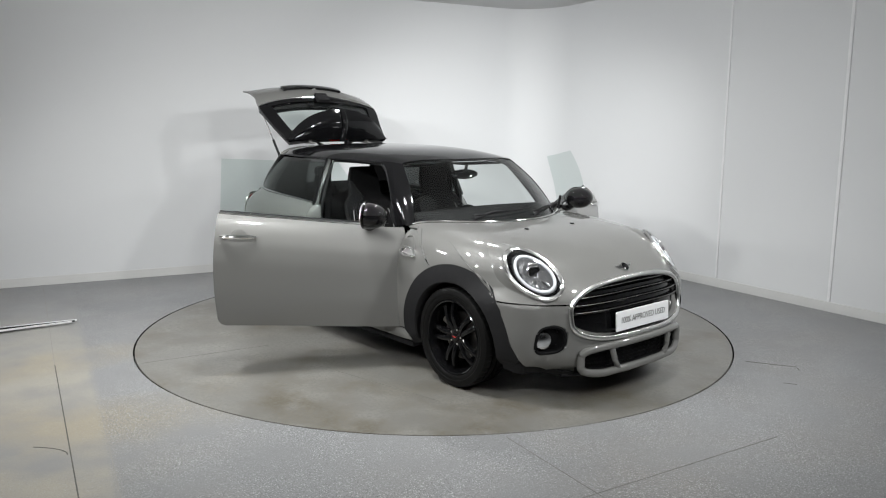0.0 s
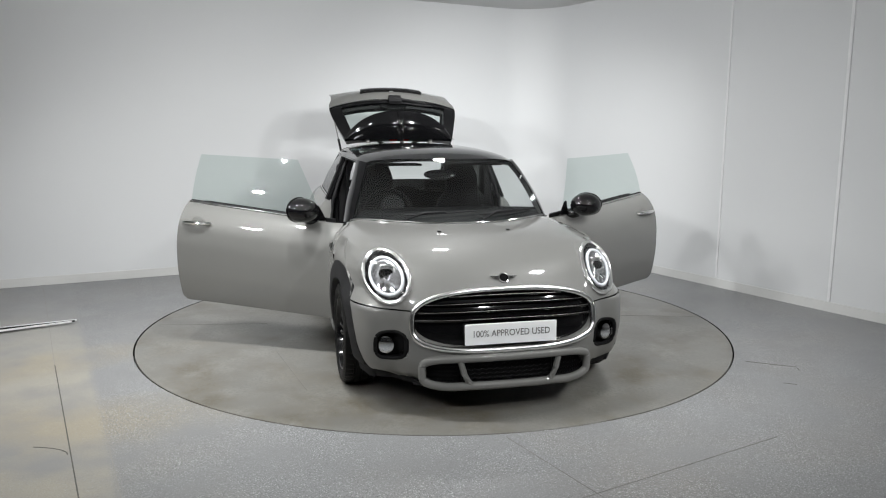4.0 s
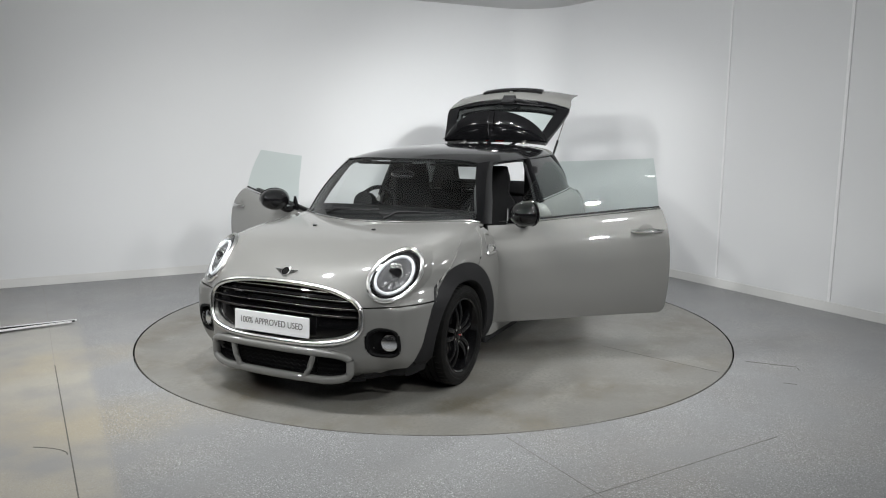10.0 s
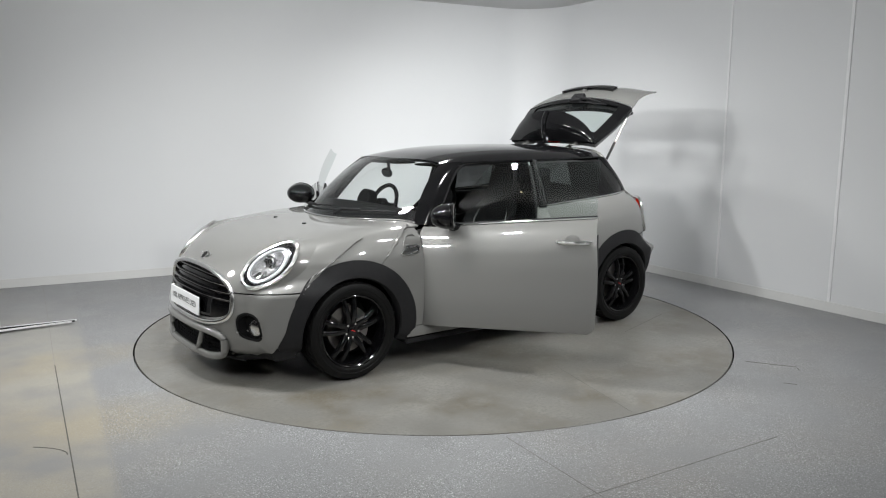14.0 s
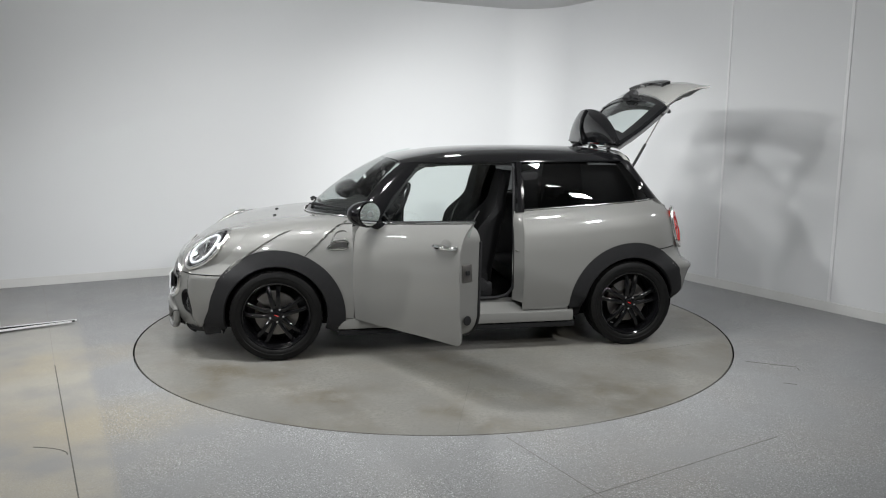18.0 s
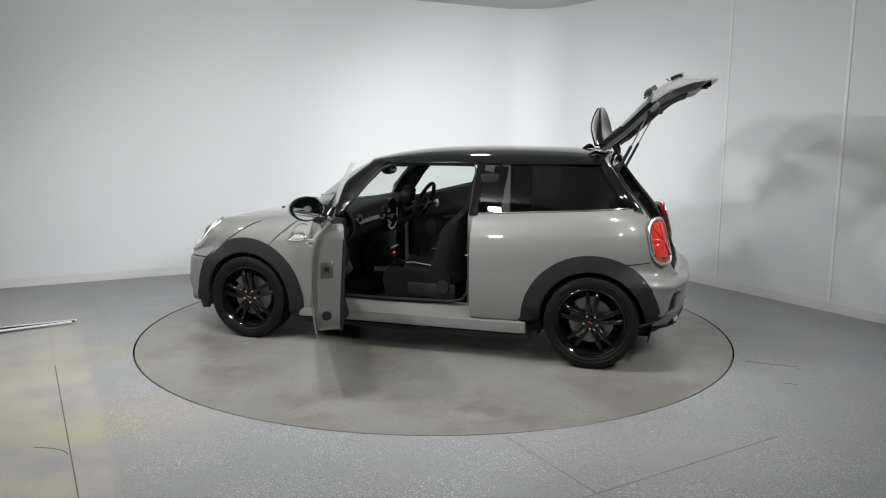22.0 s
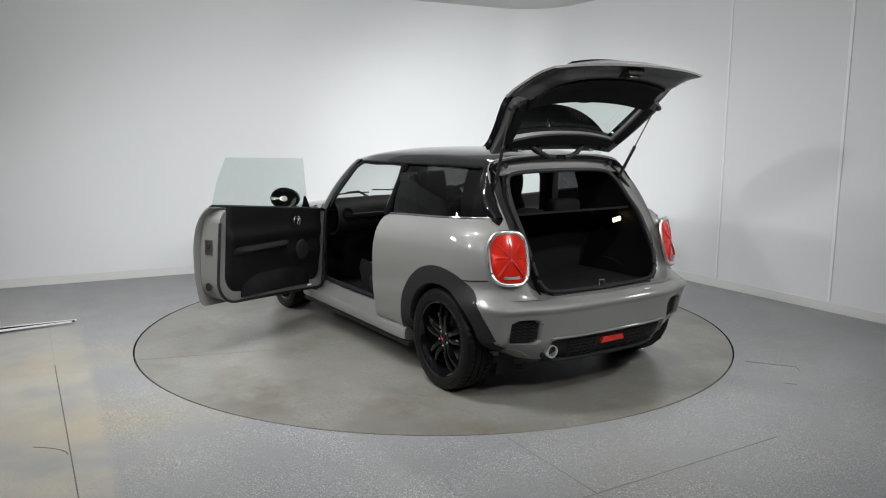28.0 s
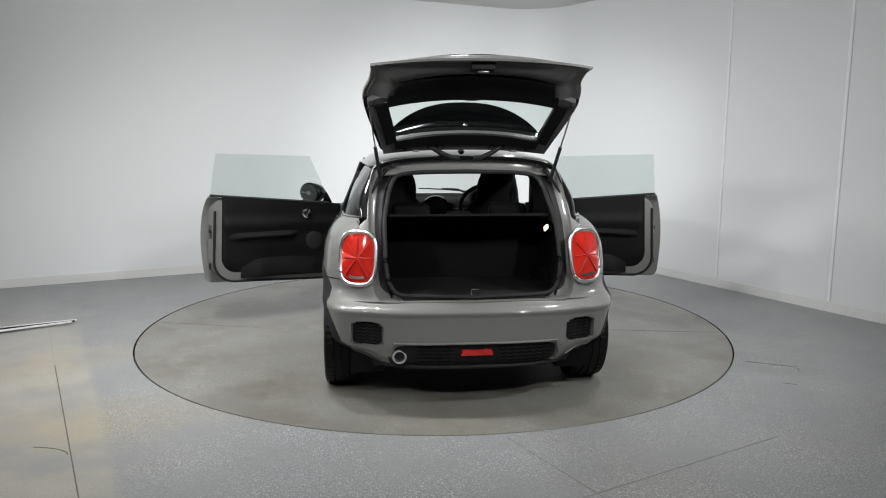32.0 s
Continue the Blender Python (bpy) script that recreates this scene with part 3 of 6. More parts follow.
hood = part("bonnet", grid(bonnet_skin, 160, 60, 0.010), PAINT, car, "grey metallic clamshell bonnet")


# front fenders between arch, bonnet edge and door
def fender(s):
    def p(u, v):
        x = mix(0.735, 1.075, u)
        lo = max(0.275, arch_z(x, WB))
        top = max(fender_seam(x) - GAPW, lo + 0.002)
        z = mix(lo, top, v)
        return on_side(x, z)
    return flip(grid(p, 22, 26, 0.012), s)


for s in (1, -1):
    part("front_fender", fender(s), PAINT, car)


# rear quarter: from the door's edge round to the tail lamp, over the arch
def quarter(s):
    """Side panel from the door shut line to the tail lamp."""
    def p(u, v):
        x = mix(-0.446, -1.745, u)
        lo = max(0.285, arch_z(x, -WB)) if x > -WB else max(0.60, arch_z(x, -WB))
        top = belt(x) - 0.004 - 0.03 * ease((-1.45 - x) / 0.15)
        z = mix(lo, top, v)
        far = tail_skin(0.60, z)
        if x < far + 0.02:
            x = far + 0.02
        return on_side(x, z)
    return flip(grid(p, 44, 26, 0.012), s)


for s in (1, -1):
    part("rear_quarter", quarter(s), PAINT, car)


# sills under the doors
def sill(s):
    prof = ((0.80, 0.185), (0.835, 0.20), (0.842, 0.235), (0.835, 0.268), (0.80, 0.285), (0.74, 0.30), (0.70, 0.34), (0.66, 0.34), (0.66, 0.185))
    bm = bmesh.new()
    rows = []
    for x in (0.84, 0.80, 0.4, 0.0, -0.4, -0.78, -0.82):
        k = 0.985 if x in (0.84, -0.82) else 1.0
        rows.append([bm.verts.new((x, y * k, z)) for y, z in prof])
    for a, b in zip(rows, rows[1:]):
        for j in range(len(prof)):
            bm.faces.new((a[j], b[j], b[(j + 1) % len(prof)], a[(j + 1) % len(prof)]))
    bm.faces.new(rows[0]), bm.faces.new(rows[-1])
    return flip(bm, s)


for s in (1, -1):
    part("sill", sill(s), PAINT, car, angle=50)
    part("sill_skirt", flip(box(-0.84, 0.84, 0.66, 0.815, 0.15, 0.187, 0.008), s), PLASTIC, car)


# black plastic cladding round the wheel arches
def cladding(s, cx):
    ring = ((0.0, -0.06), (0.0, -0.004), (0.06, 0.005), (0.5, 0.007), (1.0, 0.003), (1.0, -0.02))
    end = 1 if cx > 0 else -1
    def p(u, v):
        a = radians(mix(-14, 197, u) if end > 0 else mix(-17, 185, u))
        t, o = ring[round(v * 5)]
        c, q = math.cos(a), math.sin(a)
        half = 0.452 if c * end > 0 else 0.458
        outer = 1 / math.sqrt((c / half) ** 2 + (q / 0.450) ** 2)
        if c * end > 0 and q < 0.5:
            for _ in range(4):
                z = 0.30 + outer * q
                outer = (abs(arch_x(z, cx) - cx) + 0.014) / abs(c)
        r = mix(0.338, outer, t)
        x, z = cx + r * c, 0.30 + r * q
        y = min(body_y(x, max(0.22, z)), 0.862) - 0.03 * ease((abs(2 * u - 1) - 0.93) / 0.07)
        return Vector((x, y + o, z))
    return flip(grid(p, 64, 5), s)


for s in (1, -1):
    for cx in (WB, -WB):
        part("arch_cladding", cladding(s, cx), PLASTIC, car, "black plastic wheel arch cladding")


# wheel wells and the underside
def well(s, cx):
    bm = lathe([(0.385, 0.50), (0.385, 0.69)], 48, "Y", False)
    b2 = lathe([(0.0, 0.50), (0.385, 0.50)], 48, "Y", False)
    bm = joined(bm, b2)
    bm.transform(Matrix.Translation((cx, 0, 0.30)))
    bmesh.ops.bisect_plane(bm, geom=bm.verts[:] + bm.edges[:] + bm.faces[:], plane_co=(0, 0, 0.16), plane_no=(0, 0, -1), clear_outer=True)
    return flip(bm, s)


for s in (1, -1):
    for cx in (WB, -WB):
        part("wheel_well", well(s, cx), TRIM, car)
part("underbody", box(-1.58, 1.72, -0.46, 0.46, 0.17, 0.26, 0.03), TRIM, car)
part("underbody_middle", box(-0.85, 0.85, -0.68, 0.68, 0.16, 0.22, 0.02), TRIM, car)


# front bumper: the fascia round grille, intakes and fog lamps
def bumper_front(u, v):
    a = 2 * u - 1
    s, a = math.copysign(1, a), abs(a)
    if a <= 0.8:
        y = mix(0, 0.72, a / 0.8)
        zt = seam_front(y) - GAPW
        zb = 0.145 + 0.078 * ease((y - 0.45) / 0.26)
        z = mix(zb, zt, v)
        return Vector((nose_x(y, z), s * y, z))
    k = (a - 0.8) / 0.2
    zt = seam_front(0.8) - GAPW
    z = mix(0.223 + 0.050 * k, zt, v)
    x_arch = arch_x(z, WB)
    x = mix(nose_x(0.72, z), x_arch, k)
    return Vector((x, s * body_y(x, z), z))


bumper = part("front_bumper", grid(bumper_front, 150, 60, 0.010), PAINT, car, "grey front bumper with sport intakes")


# rear bumper
def bumper_rear(u, v):
    a = 2 * u - 1
    s, a = math.copysign(1, a), abs(a)
    zt = 0.605
    z = mix(0.235 + 0.04 * ease((a - 0.7) / 0.3), zt, v)
    if a <= 0.78:
        y = mix(0, 0.70, a / 0.78)
        return Vector((tail_x(y, z), s * y, z))
    k = (a - 0.78) / 0.22
    xa = arch_x(z, -WB)
    x = mix(tail_x(0.70, z), xa, k)
    return Vector((x, s * body_y(x, z), z))


part("rear_bumper", grid(bumper_rear, 120, 50, 0.010), PAINT, car, "grey rear bumper with black vents")

# roof
roof = part("roof", grid(lambda u, v: roof_point(mix(-1.33, 0.445 - 0.075 * (2 * v - 1) ** 2, u), 2 * v - 1), 30, 24, 0.02), BLACK_PAINT, car, "gloss black roof")


# windscreen
def screen(u, v):
    k = 2 * u - 1
    yb, yt = 0.69 * k, 0.535 * k
    bot = Vector((cowl_x(yb) - 0.014, yb, mix(0.932, 0.914, abs(k) ** 2)))
    top = Vector((0.45 - 0.075 * k * k, yt, mix(1.329, 1.30, abs(k) ** 3)))
    p = bot.lerp(top, v)
    b = math.sin(math.pi * v) * 0.025
    return p + Vector((b, 0, b))


part("windscreen", grid(screen, 20, 14), GLASS_CLEAR, car).visible_shadow = False

# A-pillars: broad black bands between windscreen and door opening
for s in (1, -1):
    def pillar(u, v):
        inner = screen(1.0, v) + Vector((0.004, 0.004, 0))
        ts = (0.0, 0.30, 0.60, 0.85, 1.0)
        outer = Vector((tab(v, ts, (0.560, 0.475, 0.375, 0.285, 0.215)), tab(v, ts, (0.732, 0.700, 0.652, 0.612, 0.594)), tab(v, ts, (0.905, 1.035, 1.165, 1.268, 1.314))))
        p = inner.lerp(outer, u)
        return p + Vector((0.012, 0.012, 0.004)) * math.sin(math.pi * u)
    part("a_pillar", flip(grid(pillar, 6, 20, 0.035), s), BLACK_PAINT, car, "gloss black windscreen pillar")


# rear quarter windows, dark, running round to the tailgate
def quarter_glass(s):
    def p(u, v):
        zt = 1.312
        x0, x1 = mix(-0.46, -0.47, v), mix(-1.44, -1.25, v)
        x = mix(x0, x1, u)
        z = mix(belt(x) + 0.006, zt, v)
        return Vector((x, glass_y(x, z) - 0.006, z))
    return flip(grid(p, 20, 12), s)


for s in (1, -1):
    part("quarter_window", quarter_glass(s), GLASS_DARK, car).visible_shadow = False



# black skirts under the bumper's corners, from the intake frame round to the wheel arch
for s in (1, -1):
    def skirt(u, v):
        if u < 0.5:
            y = mix(0.46, 0.72, u / 0.5)
            edge = 0.145 + 0.078 * ease((y - 0.45) / 0.26)
            x, w = nose_skin(y, max(edge, 0.20)) - 0.012, y
        else:
            k = (u - 0.5) / 0.5
            edge = 0.223 + 0.050 * k
            x = mix(nose_skin(0.72, 0.223) - 0.012, WB + 0.375, k)
            w = body_y(x, edge) - 0.010
        low = mix(0.138, 0.168, ease(u / 0.5)) + 0.022 * ease((u - 0.5) / 0.5)
        z = mix(low, edge + 0.02, v)
        t = 0.030 * (1 - v) ** 1.5
        return Vector((x - t * (1 if u < 0.5 else 0.3), w - t * 0.6, z))
    part("bumper_skirt", flip(grid(skirt, 48, 6, 0.01), s), PLASTIC, car)

    # and a black lip under the rear bumper's corners
    def rear_lip(u, v):
        z = mix(0.205 + 0.025 * (1 - ease(u / 0.3)) + 0.03 * ease((u - 0.6) / 0.35), 0.268 + 0.012 * ease((u - 0.6) / 0.4), v)
        if u < 0.6:
            y = mix(0.46, 0.68, u / 0.6)
            return Vector((tail_skin(y, 0.26) + 0.006 + 0.03 * (1 - v), y, z))
        k = (u - 0.6) / 0.4
        x = mix(tail_skin(0.68, 0.26) + 0.006, -WB - 0.38, k)
        return Vector((x, body_y(x, 0.26) - 0.008 - 0.03 * (1 - v), z))
    part("rear_skirt", flip(grid(rear_lip, 40, 5, 0.01), s), PLASTIC, car)
# ---- nose: grille, intakes, lamps ----
def ring_on_nose(outline, r, out, n=72, seg=8, flat=1.0):
    pts = []
    for k in range(n):
        y, z = outline(k * math.tau / n)
        pts.append((nose_skin(y, z) + out, y, z))
    return tube(pts, r, seg, closed=True, flat=flat)


grille = part("grille", grid(lambda u, v: (lambda y, z: (nose_skin(y, z) - 0.030, y, z))(mix(-0.515, 0.515, u) * (1 - 0.10 * abs(2 * v - 1) ** 3), mix(0.385, 0.668, v)), 40, 16, 0.01), BLACK_PAINT, bumper, "black grille insert")
part("grille_surround", ring_on_nose(lambda a: grille_edge(a, 0.004), 0.0165, 0.004, 96, 10), POLISHED, bumper, "chrome grille surround")


def slat(z, half):
    def p(u):
        y = mix(-half, half, u)
        return (nose_skin(y, z) - 0.012, y, z - 0.012 * (y / half) ** 2)
    return tube([p(k / 30) for k in range(31)], 0.013, 8, flat=0.75)


for z, half in ((0.650, 0.40), (0.612, 0.475), (0.572, 0.505), (0.532, 0.515)):
    part("grille_slat", slat(z, half), BLACK_PAINT, bumper)
    def edge(u, z=z, half=half):
        y = mix(-half * 0.97, half * 0.97, u)
        return (nose_skin(y, z) + 0.0005, y, z + 0.004 - 0.012 * (y / half) ** 2)
    part("slat_trim", tube([edge(k / 30) for k in range(31)], 0.0011, 6), STEEL, bumper)

# lower intakes with their painted frames and mesh
def intake_outline(cy, cz, hy, hz, n):
    def f(a):
        c, s = math.cos(a), math.sin(a)
        return cy + hy * math.copysign(abs(c) ** (2 / n), c), cz + hz * math.copysign(abs(s) ** (2 / n), s)
    return f


def intake_frame(cy, cz, hy, hz, n):
    f = intake_outline(cy, cz, hy, hz, n)
    pts = [f(k * math.tau / 96) for k in range(96)]
    pts = [(y, z - 0.010 * ease((abs(y) - 0.22) / 0.15) * (1 if z < cz else 0.0)) for y, z in pts]
    return tube([(nose_skin(y, 0.28) + 0.024 - 0.10 * max(0, 0.21 - z), y, z) for y, z in pts], 0.023, 12, closed=True)


def sleeve(outline, d0, d1, level=0, n=64):
    """The inner wall of an opening, from d0 before the skin to d1 behind it."""
    def p(u, v):
        y, z = outline(u * math.tau)
        return (nose_skin(y, level or z) + mix(d0, d1, v), y, z)
    return grid(p, n, 3, 0.003)


def mesh_insert(cy, cz, hy, hz):
    """A black honeycomb of small bars over a dark backing."""
    bms = [grid(lambda u, v: (nose_skin(cy + hy * (2 * u - 1), 0.28) - 0.030, cy + hy * (2 * u - 1), cz + hz * (2 * v - 1)), 12, 3, 0.006)]
    for i in range(5):
        z = cz + hz * (-0.8 + 0.4 * i)
        bms.append(tube([(nose_skin(cy + hy * t, 0.28) - 0.018, cy + hy * t, z + 0.006 * (1 if k % 2 else -1)) for k, t in enumerate(np.linspace(-0.97, 0.97, 25))], 0.0032, 5))
    return joined(*bms)


part("intake_frame", intake_frame(0, 0.250, 0.478, 0.078, 4.2), PAINT, bumper, "bold grey frame round the lower intakes")
for cy, cz, hy, hz in ((0, 0.250, 0.262, 0.060), (0.368, 0.246, 0.100, 0.064), (-0.368, 0.246, 0.100, 0.064)):
    part("intake_mesh", mesh_insert(cy, cz, hy, hz), TRIM, bumper)
for s in (1, -1):
    bar = [(nose_skin(y, 0.28) + o, s * y, z) for y, z, o in ((0.282, 0.320, 0.022), (0.277, 0.295, 0.024), (0.262, 0.245, 0.028), (0.240, 0.200, 0.028), (0.222, 0.180, 0.024))]
    part("intake_divider", tube(bar, 0.017, 8), PAINT, bumper)
intake_edge = intake_outline(0, 0.248, 0.465, 0.066, 4.5)
part("intake_duct", sleeve(intake_edge, 0.018, -0.036, 0.28), TRIM, bumper)
part("chin_lip", tube([(nose_skin(y, 0.17) + 0.002, y, 0.146) for y in np.linspace(-0.50, 0.50, 41)], 0.012, 8), PLASTIC, bumper)

# number plate with its words
plate_tilt = pose(0, 0, 0, 0, -2.5, 0)
PLATE_AT = Matrix.Translation((2.012, 0, 0.456)) @ plate_tilt
plate = part("number_plate", moved(prism(round_rect(0.52, 0.114, 0.006, 3), 0.008, None, 0.0015, 1), PLATE_AT @ pose(0, 0, 0, 90, 0, 90)), WHITE, car, "white show plate reading 100% APPROVED USED")
part("plate_holder", moved(box(-0.03, -0.006, -0.22, 0.22, -0.05, 0.05, 0.004), PLATE_AT), PLASTIC, car)


def words(text, size, mat, parent, m, name="lettering", spacing=1.0):
    c = bpy.data.curves.new(name, "FONT")
    c.body, c.size, c.align_x, c.align_y, c.extrude, c.space_character = text, size, "CENTER", "CENTER", 0.0004, spacing
    tmp = bpy.data.objects.new(name, c)
    me = bpy.data.meshes.new_from_object(tmp)
    bpy.data.objects.remove(tmp)
    bpy.data.curves.remove(c)
    me.transform(m)
    ob = new(name, me)
    me.materials.clear()
    me.materials.append(mat)
    ob.parent = parent
    return ob


words("100% APPROVED USED", 0.051, INK, plate, PLATE_AT @ pose(0.0012, 0, 0.002, 90, 0, 90) @ Matrix.Diagonal((0.86, 1, 1, 1)))


# headlights: their faces stand steeper than the bonnet, in raised painted housings
def lamp_face(y, z):
    skin = nose_skin(y, z)
    plane = 1.715 - 0.466 * (y - 0.63) - 0.863 * (z - 0.733)
    return max(skin, mix(skin, plane, 0.5))


def oval_on_nose(r, a, s, out):
    y = 0.630 + 0.116 * r * math.cos(a)
    z = 0.733 + 0.127 * r * math.sin(a)
    return Vector((lamp_face(y, z) + out * 0.8, s * (y + out * 0.35), z + out * 0.5))


def housing(u, v, s):
    a, r = u * math.tau, mix(0.96, 1.22, v)
    y, z = 0.630 + 0.116 * r * math.cos(a), 0.733 + 0.127 * r * math.sin(a)
    k = ease(v)
    return Vector((mix(lamp_face(y, z) + 0.002, nose_skin(y, z) - 0.004, k), s * y, z))


def oval_band(r0, r1, o0, o1, s, thick=0.004, n=64):
    return grid(lambda u, v: oval_on_nose(mix(r0, r1, v), u * math.tau, s, mix(o0, o1, v)), n, 3, thick)


def oval_tube(r, out, rad, s, a0=0, a1=360, n=72, seg=8):
    closed = a1 - a0 >= 360
    m = n if closed else n + 1
    return tube([oval_on_nose(r, radians(mix(a0, a1, k / n)), s, out) for k in range(m)], rad, seg, closed=closed)


for s in (1, -1):
    lampbody = part("headlight", grid(lambda u, v: oval_on_nose(v, u * math.tau, s, 0.004), 64, 6, 0.02), LAMP_BOWL, car, "round headlight with chrome ring")
    part("headlight_housing", grid(lambda u, v: housing(u, v, s), 64, 8), PAINT, lampbody)
    part("headlight_ring", oval_tube(0.985, 0.006, 0.013, s), POLISHED, lampbody, "chrome headlight ring")
    part("inner_bezel", oval_band(0.93, 0.80, 0.006, 0.008, s), BLACK_PAINT, lampbody)
    part("running_light", oval_tube(0.70, 0.010, 0.0085, s), LED_WHITE, lampbody, "white running light ring")
    part("projector_shroud", oval_band(0.58, 0.36, 0.010, 0.0, s, 0.003), LAMP_BOWL, lampbody)
    c = oval_on_nose(0.12, radians(90), s, 0.0)
    d = (oval_on_nose(0.12, radians(90), s, 0.1) - c).normalized()
    d = (d + Vector((0.35, 0, -0.25))).normalized()
    q = d.to_track_quat("Z", "Y").to_matrix().to_4x4()
    at = Matrix.Translation(c) @ q
    part("projector_lens", moved(prism(round_rect(0.074, 0.050, 0.018, 5), 0.02, pose(0, 0, 0.012), 0.008, 3), at), ALLOY, lampbody)
    part("projector_frame", moved(tube([(x, y, 0.010) for x, y in round_rect(0.080, 0.056, 0.021, 5)], 0.0042, 6, closed=True), at), POLISHED, lampbody)
    part("projector_hood", moved(prism(round_rect(0.066, 0.020, 0.008, 3), 0.012, pose(0, 0.040, 0.006), 0.003, 1), at), POLISHED, lampbody)
    for k in range(3):
        a = radians(235 + 35 * k)
        p0, p1 = oval_on_nose(0.30, a, s, 0.004), oval_on_nose(0.56, a, s, 0.008)
        part("reflector_bar", tube([p0, p1], [0.010, 0.014], 6, flat=0.5), CHROME, lampbody)
    part("headlight_glass", grid(lambda u, v: oval_on_nose(0.93 * v, u * math.tau, s, 0.020 + 0.010 * (1 - v * v)), 48, 6), LENS_CLEAR, lampbody).visible_shadow = False

    # fog lamp in its hollow
    fx = nose_skin(0.640, 0.376) - 0.055
    fogm = Matrix.Translation((fx, s * 0.642, 0.376)) @ pose(0, 0, 0, 0, 90, s * 22)
    fog = part("fog_lamp", moved(lathe([(0.0, 0.046), (0.03, 0.045), (0.047, 0.038), (0.053, 0.02), (0.053, 0.0), (0.0, 0.0)], 32, "Z", False), fogm), CHROME, car, "round chrome fog lamp")
    part("fog_glass", moved(lathe([(0.0, 0.066), (0.03, 0.062), (0.05, 0.049), (0.054, 0.040)], 32, "Z", False), fogm), LENS_CLEAR, fog).visible_shadow = False
    part("fog_surround", flip(tube([(nose_skin(*intake_outline(0.630, 0.378, 0.082, 0.078, 3.0)(k * math.tau / 48)) - 0.010, *intake_outline(0.630, 0.378, 0.082, 0.078, 3.0)(k * math.tau / 48)) for k in range(48)], 0.012, 8, closed=True), s), TRIM, fog)
    part("fog_duct", flip(sleeve(intake_outline(0.630, 0.378, 0.077, 0.073, 3.0), -0.002, -0.056), s), TRIM, fog)
    part("fog_pocket", flip(grid(lambda u, v: (lambda y, z: (nose_skin(y, z) - 0.052, y, z))(0.630 + 0.080 * (2 * u - 1), 0.378 + 0.075 * (2 * v - 1)), 8, 8, 0.004), s), TRIM, fog)
    # washer jets on the bonnet
    part("washer_jet", moved(box(-0.012, 0.012, -0.011, 0.011, -0.004, 0.008, 0.004), Matrix.Translation((1.264, s * 0.223, hood_z(1.264, 0.223)))), PLASTIC, car)

# winged badge
bz = 0.727
bx = nose_skin(0, bz)
bm_ = Matrix.Translation((bx + 0.006, 0, bz)) @ pose(0, 0, 0, 0, -42, 0)
badge = part("badge", moved(lathe([(0.0, 0.010), (0.020, 0.008), (0.027, 0.0), (0.0, 0.0)], 28, "X", False), bm_), BLACK_PAINT, car, "winged chrome badge")
part("badge_ring", moved(lathe([(0.026, 0.0), (0.031, 0.0), (0.030, 0.008), (0.026, 0.009)], 28, "X"), bm_), CHROME, badge)
for s in (1, -1):
    for k, (l, z) in enumerate(((0.078, 0.010), (0.068, 0.002), (0.054, -0.006))):
        part("badge_wing", moved(tube([(0.003, s * 0.030, z), (0.001, s * l, z + 0.004)], [0.0042, 0.0018], 6), bm_), CHROME, badge)


# windscreen foot: black cowl, chrome strip and wipers
def cowl_edge(y, back, dz):
    x = cowl_x(y) - back
    return (x, y, hood_z(min(cowl_x(y) + 0.006, 1.2), y) + dz)


part("cowl_panel", grid(lambda u, v: cowl_edge(mix(-0.66, 0.66, u), 0.006 + 0.075 * v * (1 - 0.8 * abs(2 * u - 1) ** 3), -0.004 - 0.004 * v), 40, 3, 0.006), PLASTIC, car)
part("cowl_strip", tube([cowl_edge(y, 0.004, 0.007) for y in np.linspace(-0.705, 0.705, 49)], 0.005, 8), CHROME, car)
for y0, y1 in ((-0.38, 0.10), (0.12, 0.60)):
    def wipe(t):
        y = mix(y0, y1, t)
        k = y / 0.69
        p = screen((k + 1) / 2, 0.08 + 0.05 * t)
        return p + Vector((0.016, 0, 0.016))
    wiper = part("wiper", tube([wipe(k / 12) for k in range(13)], 0.006, 6), PLASTIC, car, "black wiper")
    part("wiper_arm", tube([cowl_edge(y0 + 0.02, 0.05, 0.02), wipe(0.25) + Vector((0.006, 0, 0.01)), wipe(0.55) + Vector((0.004, 0, 0.008))], [0.011, 0.009, 0.006], 6), PLASTIC, wiper)

# side repeaters: chrome-edged vents in the front fenders
for s in (1, -1):
    def vent(u, v):
        x = mix(0.885, 0.775, u)
        z = mix(0.755, 0.79, v) + 0.012 * u
        return on_side(x, z, 0.004)
    rep = part("side_repeater", flip(grid(vent, 8, 4, 0.006), s), CHROME, car, "chrome edged side repeater")
    ring = [on_side(x, z, 0.008) for x, z in ((0.895, 0.752), (0.80, 0.752), (0.768, 0.762), (0.768, 0.790), (0.782, 0.803), (0.86, 0.800), (0.905, 0.757))]
    part("repeater_rim", flip(tube(ring, 0.008, 8, closed=True), s), CHROME, rep)
    part("repeater_fin", flip(tube([on_side(x, z, 0.005) for x, z in ((0.885, 0.80), (0.845, 0.855), (0.82, 0.868), (0.785, 0.868), (0.772, 0.858))], [0.003, 0.005, 0.006, 0.006, 0.004], 6), s), PAINT, rep)

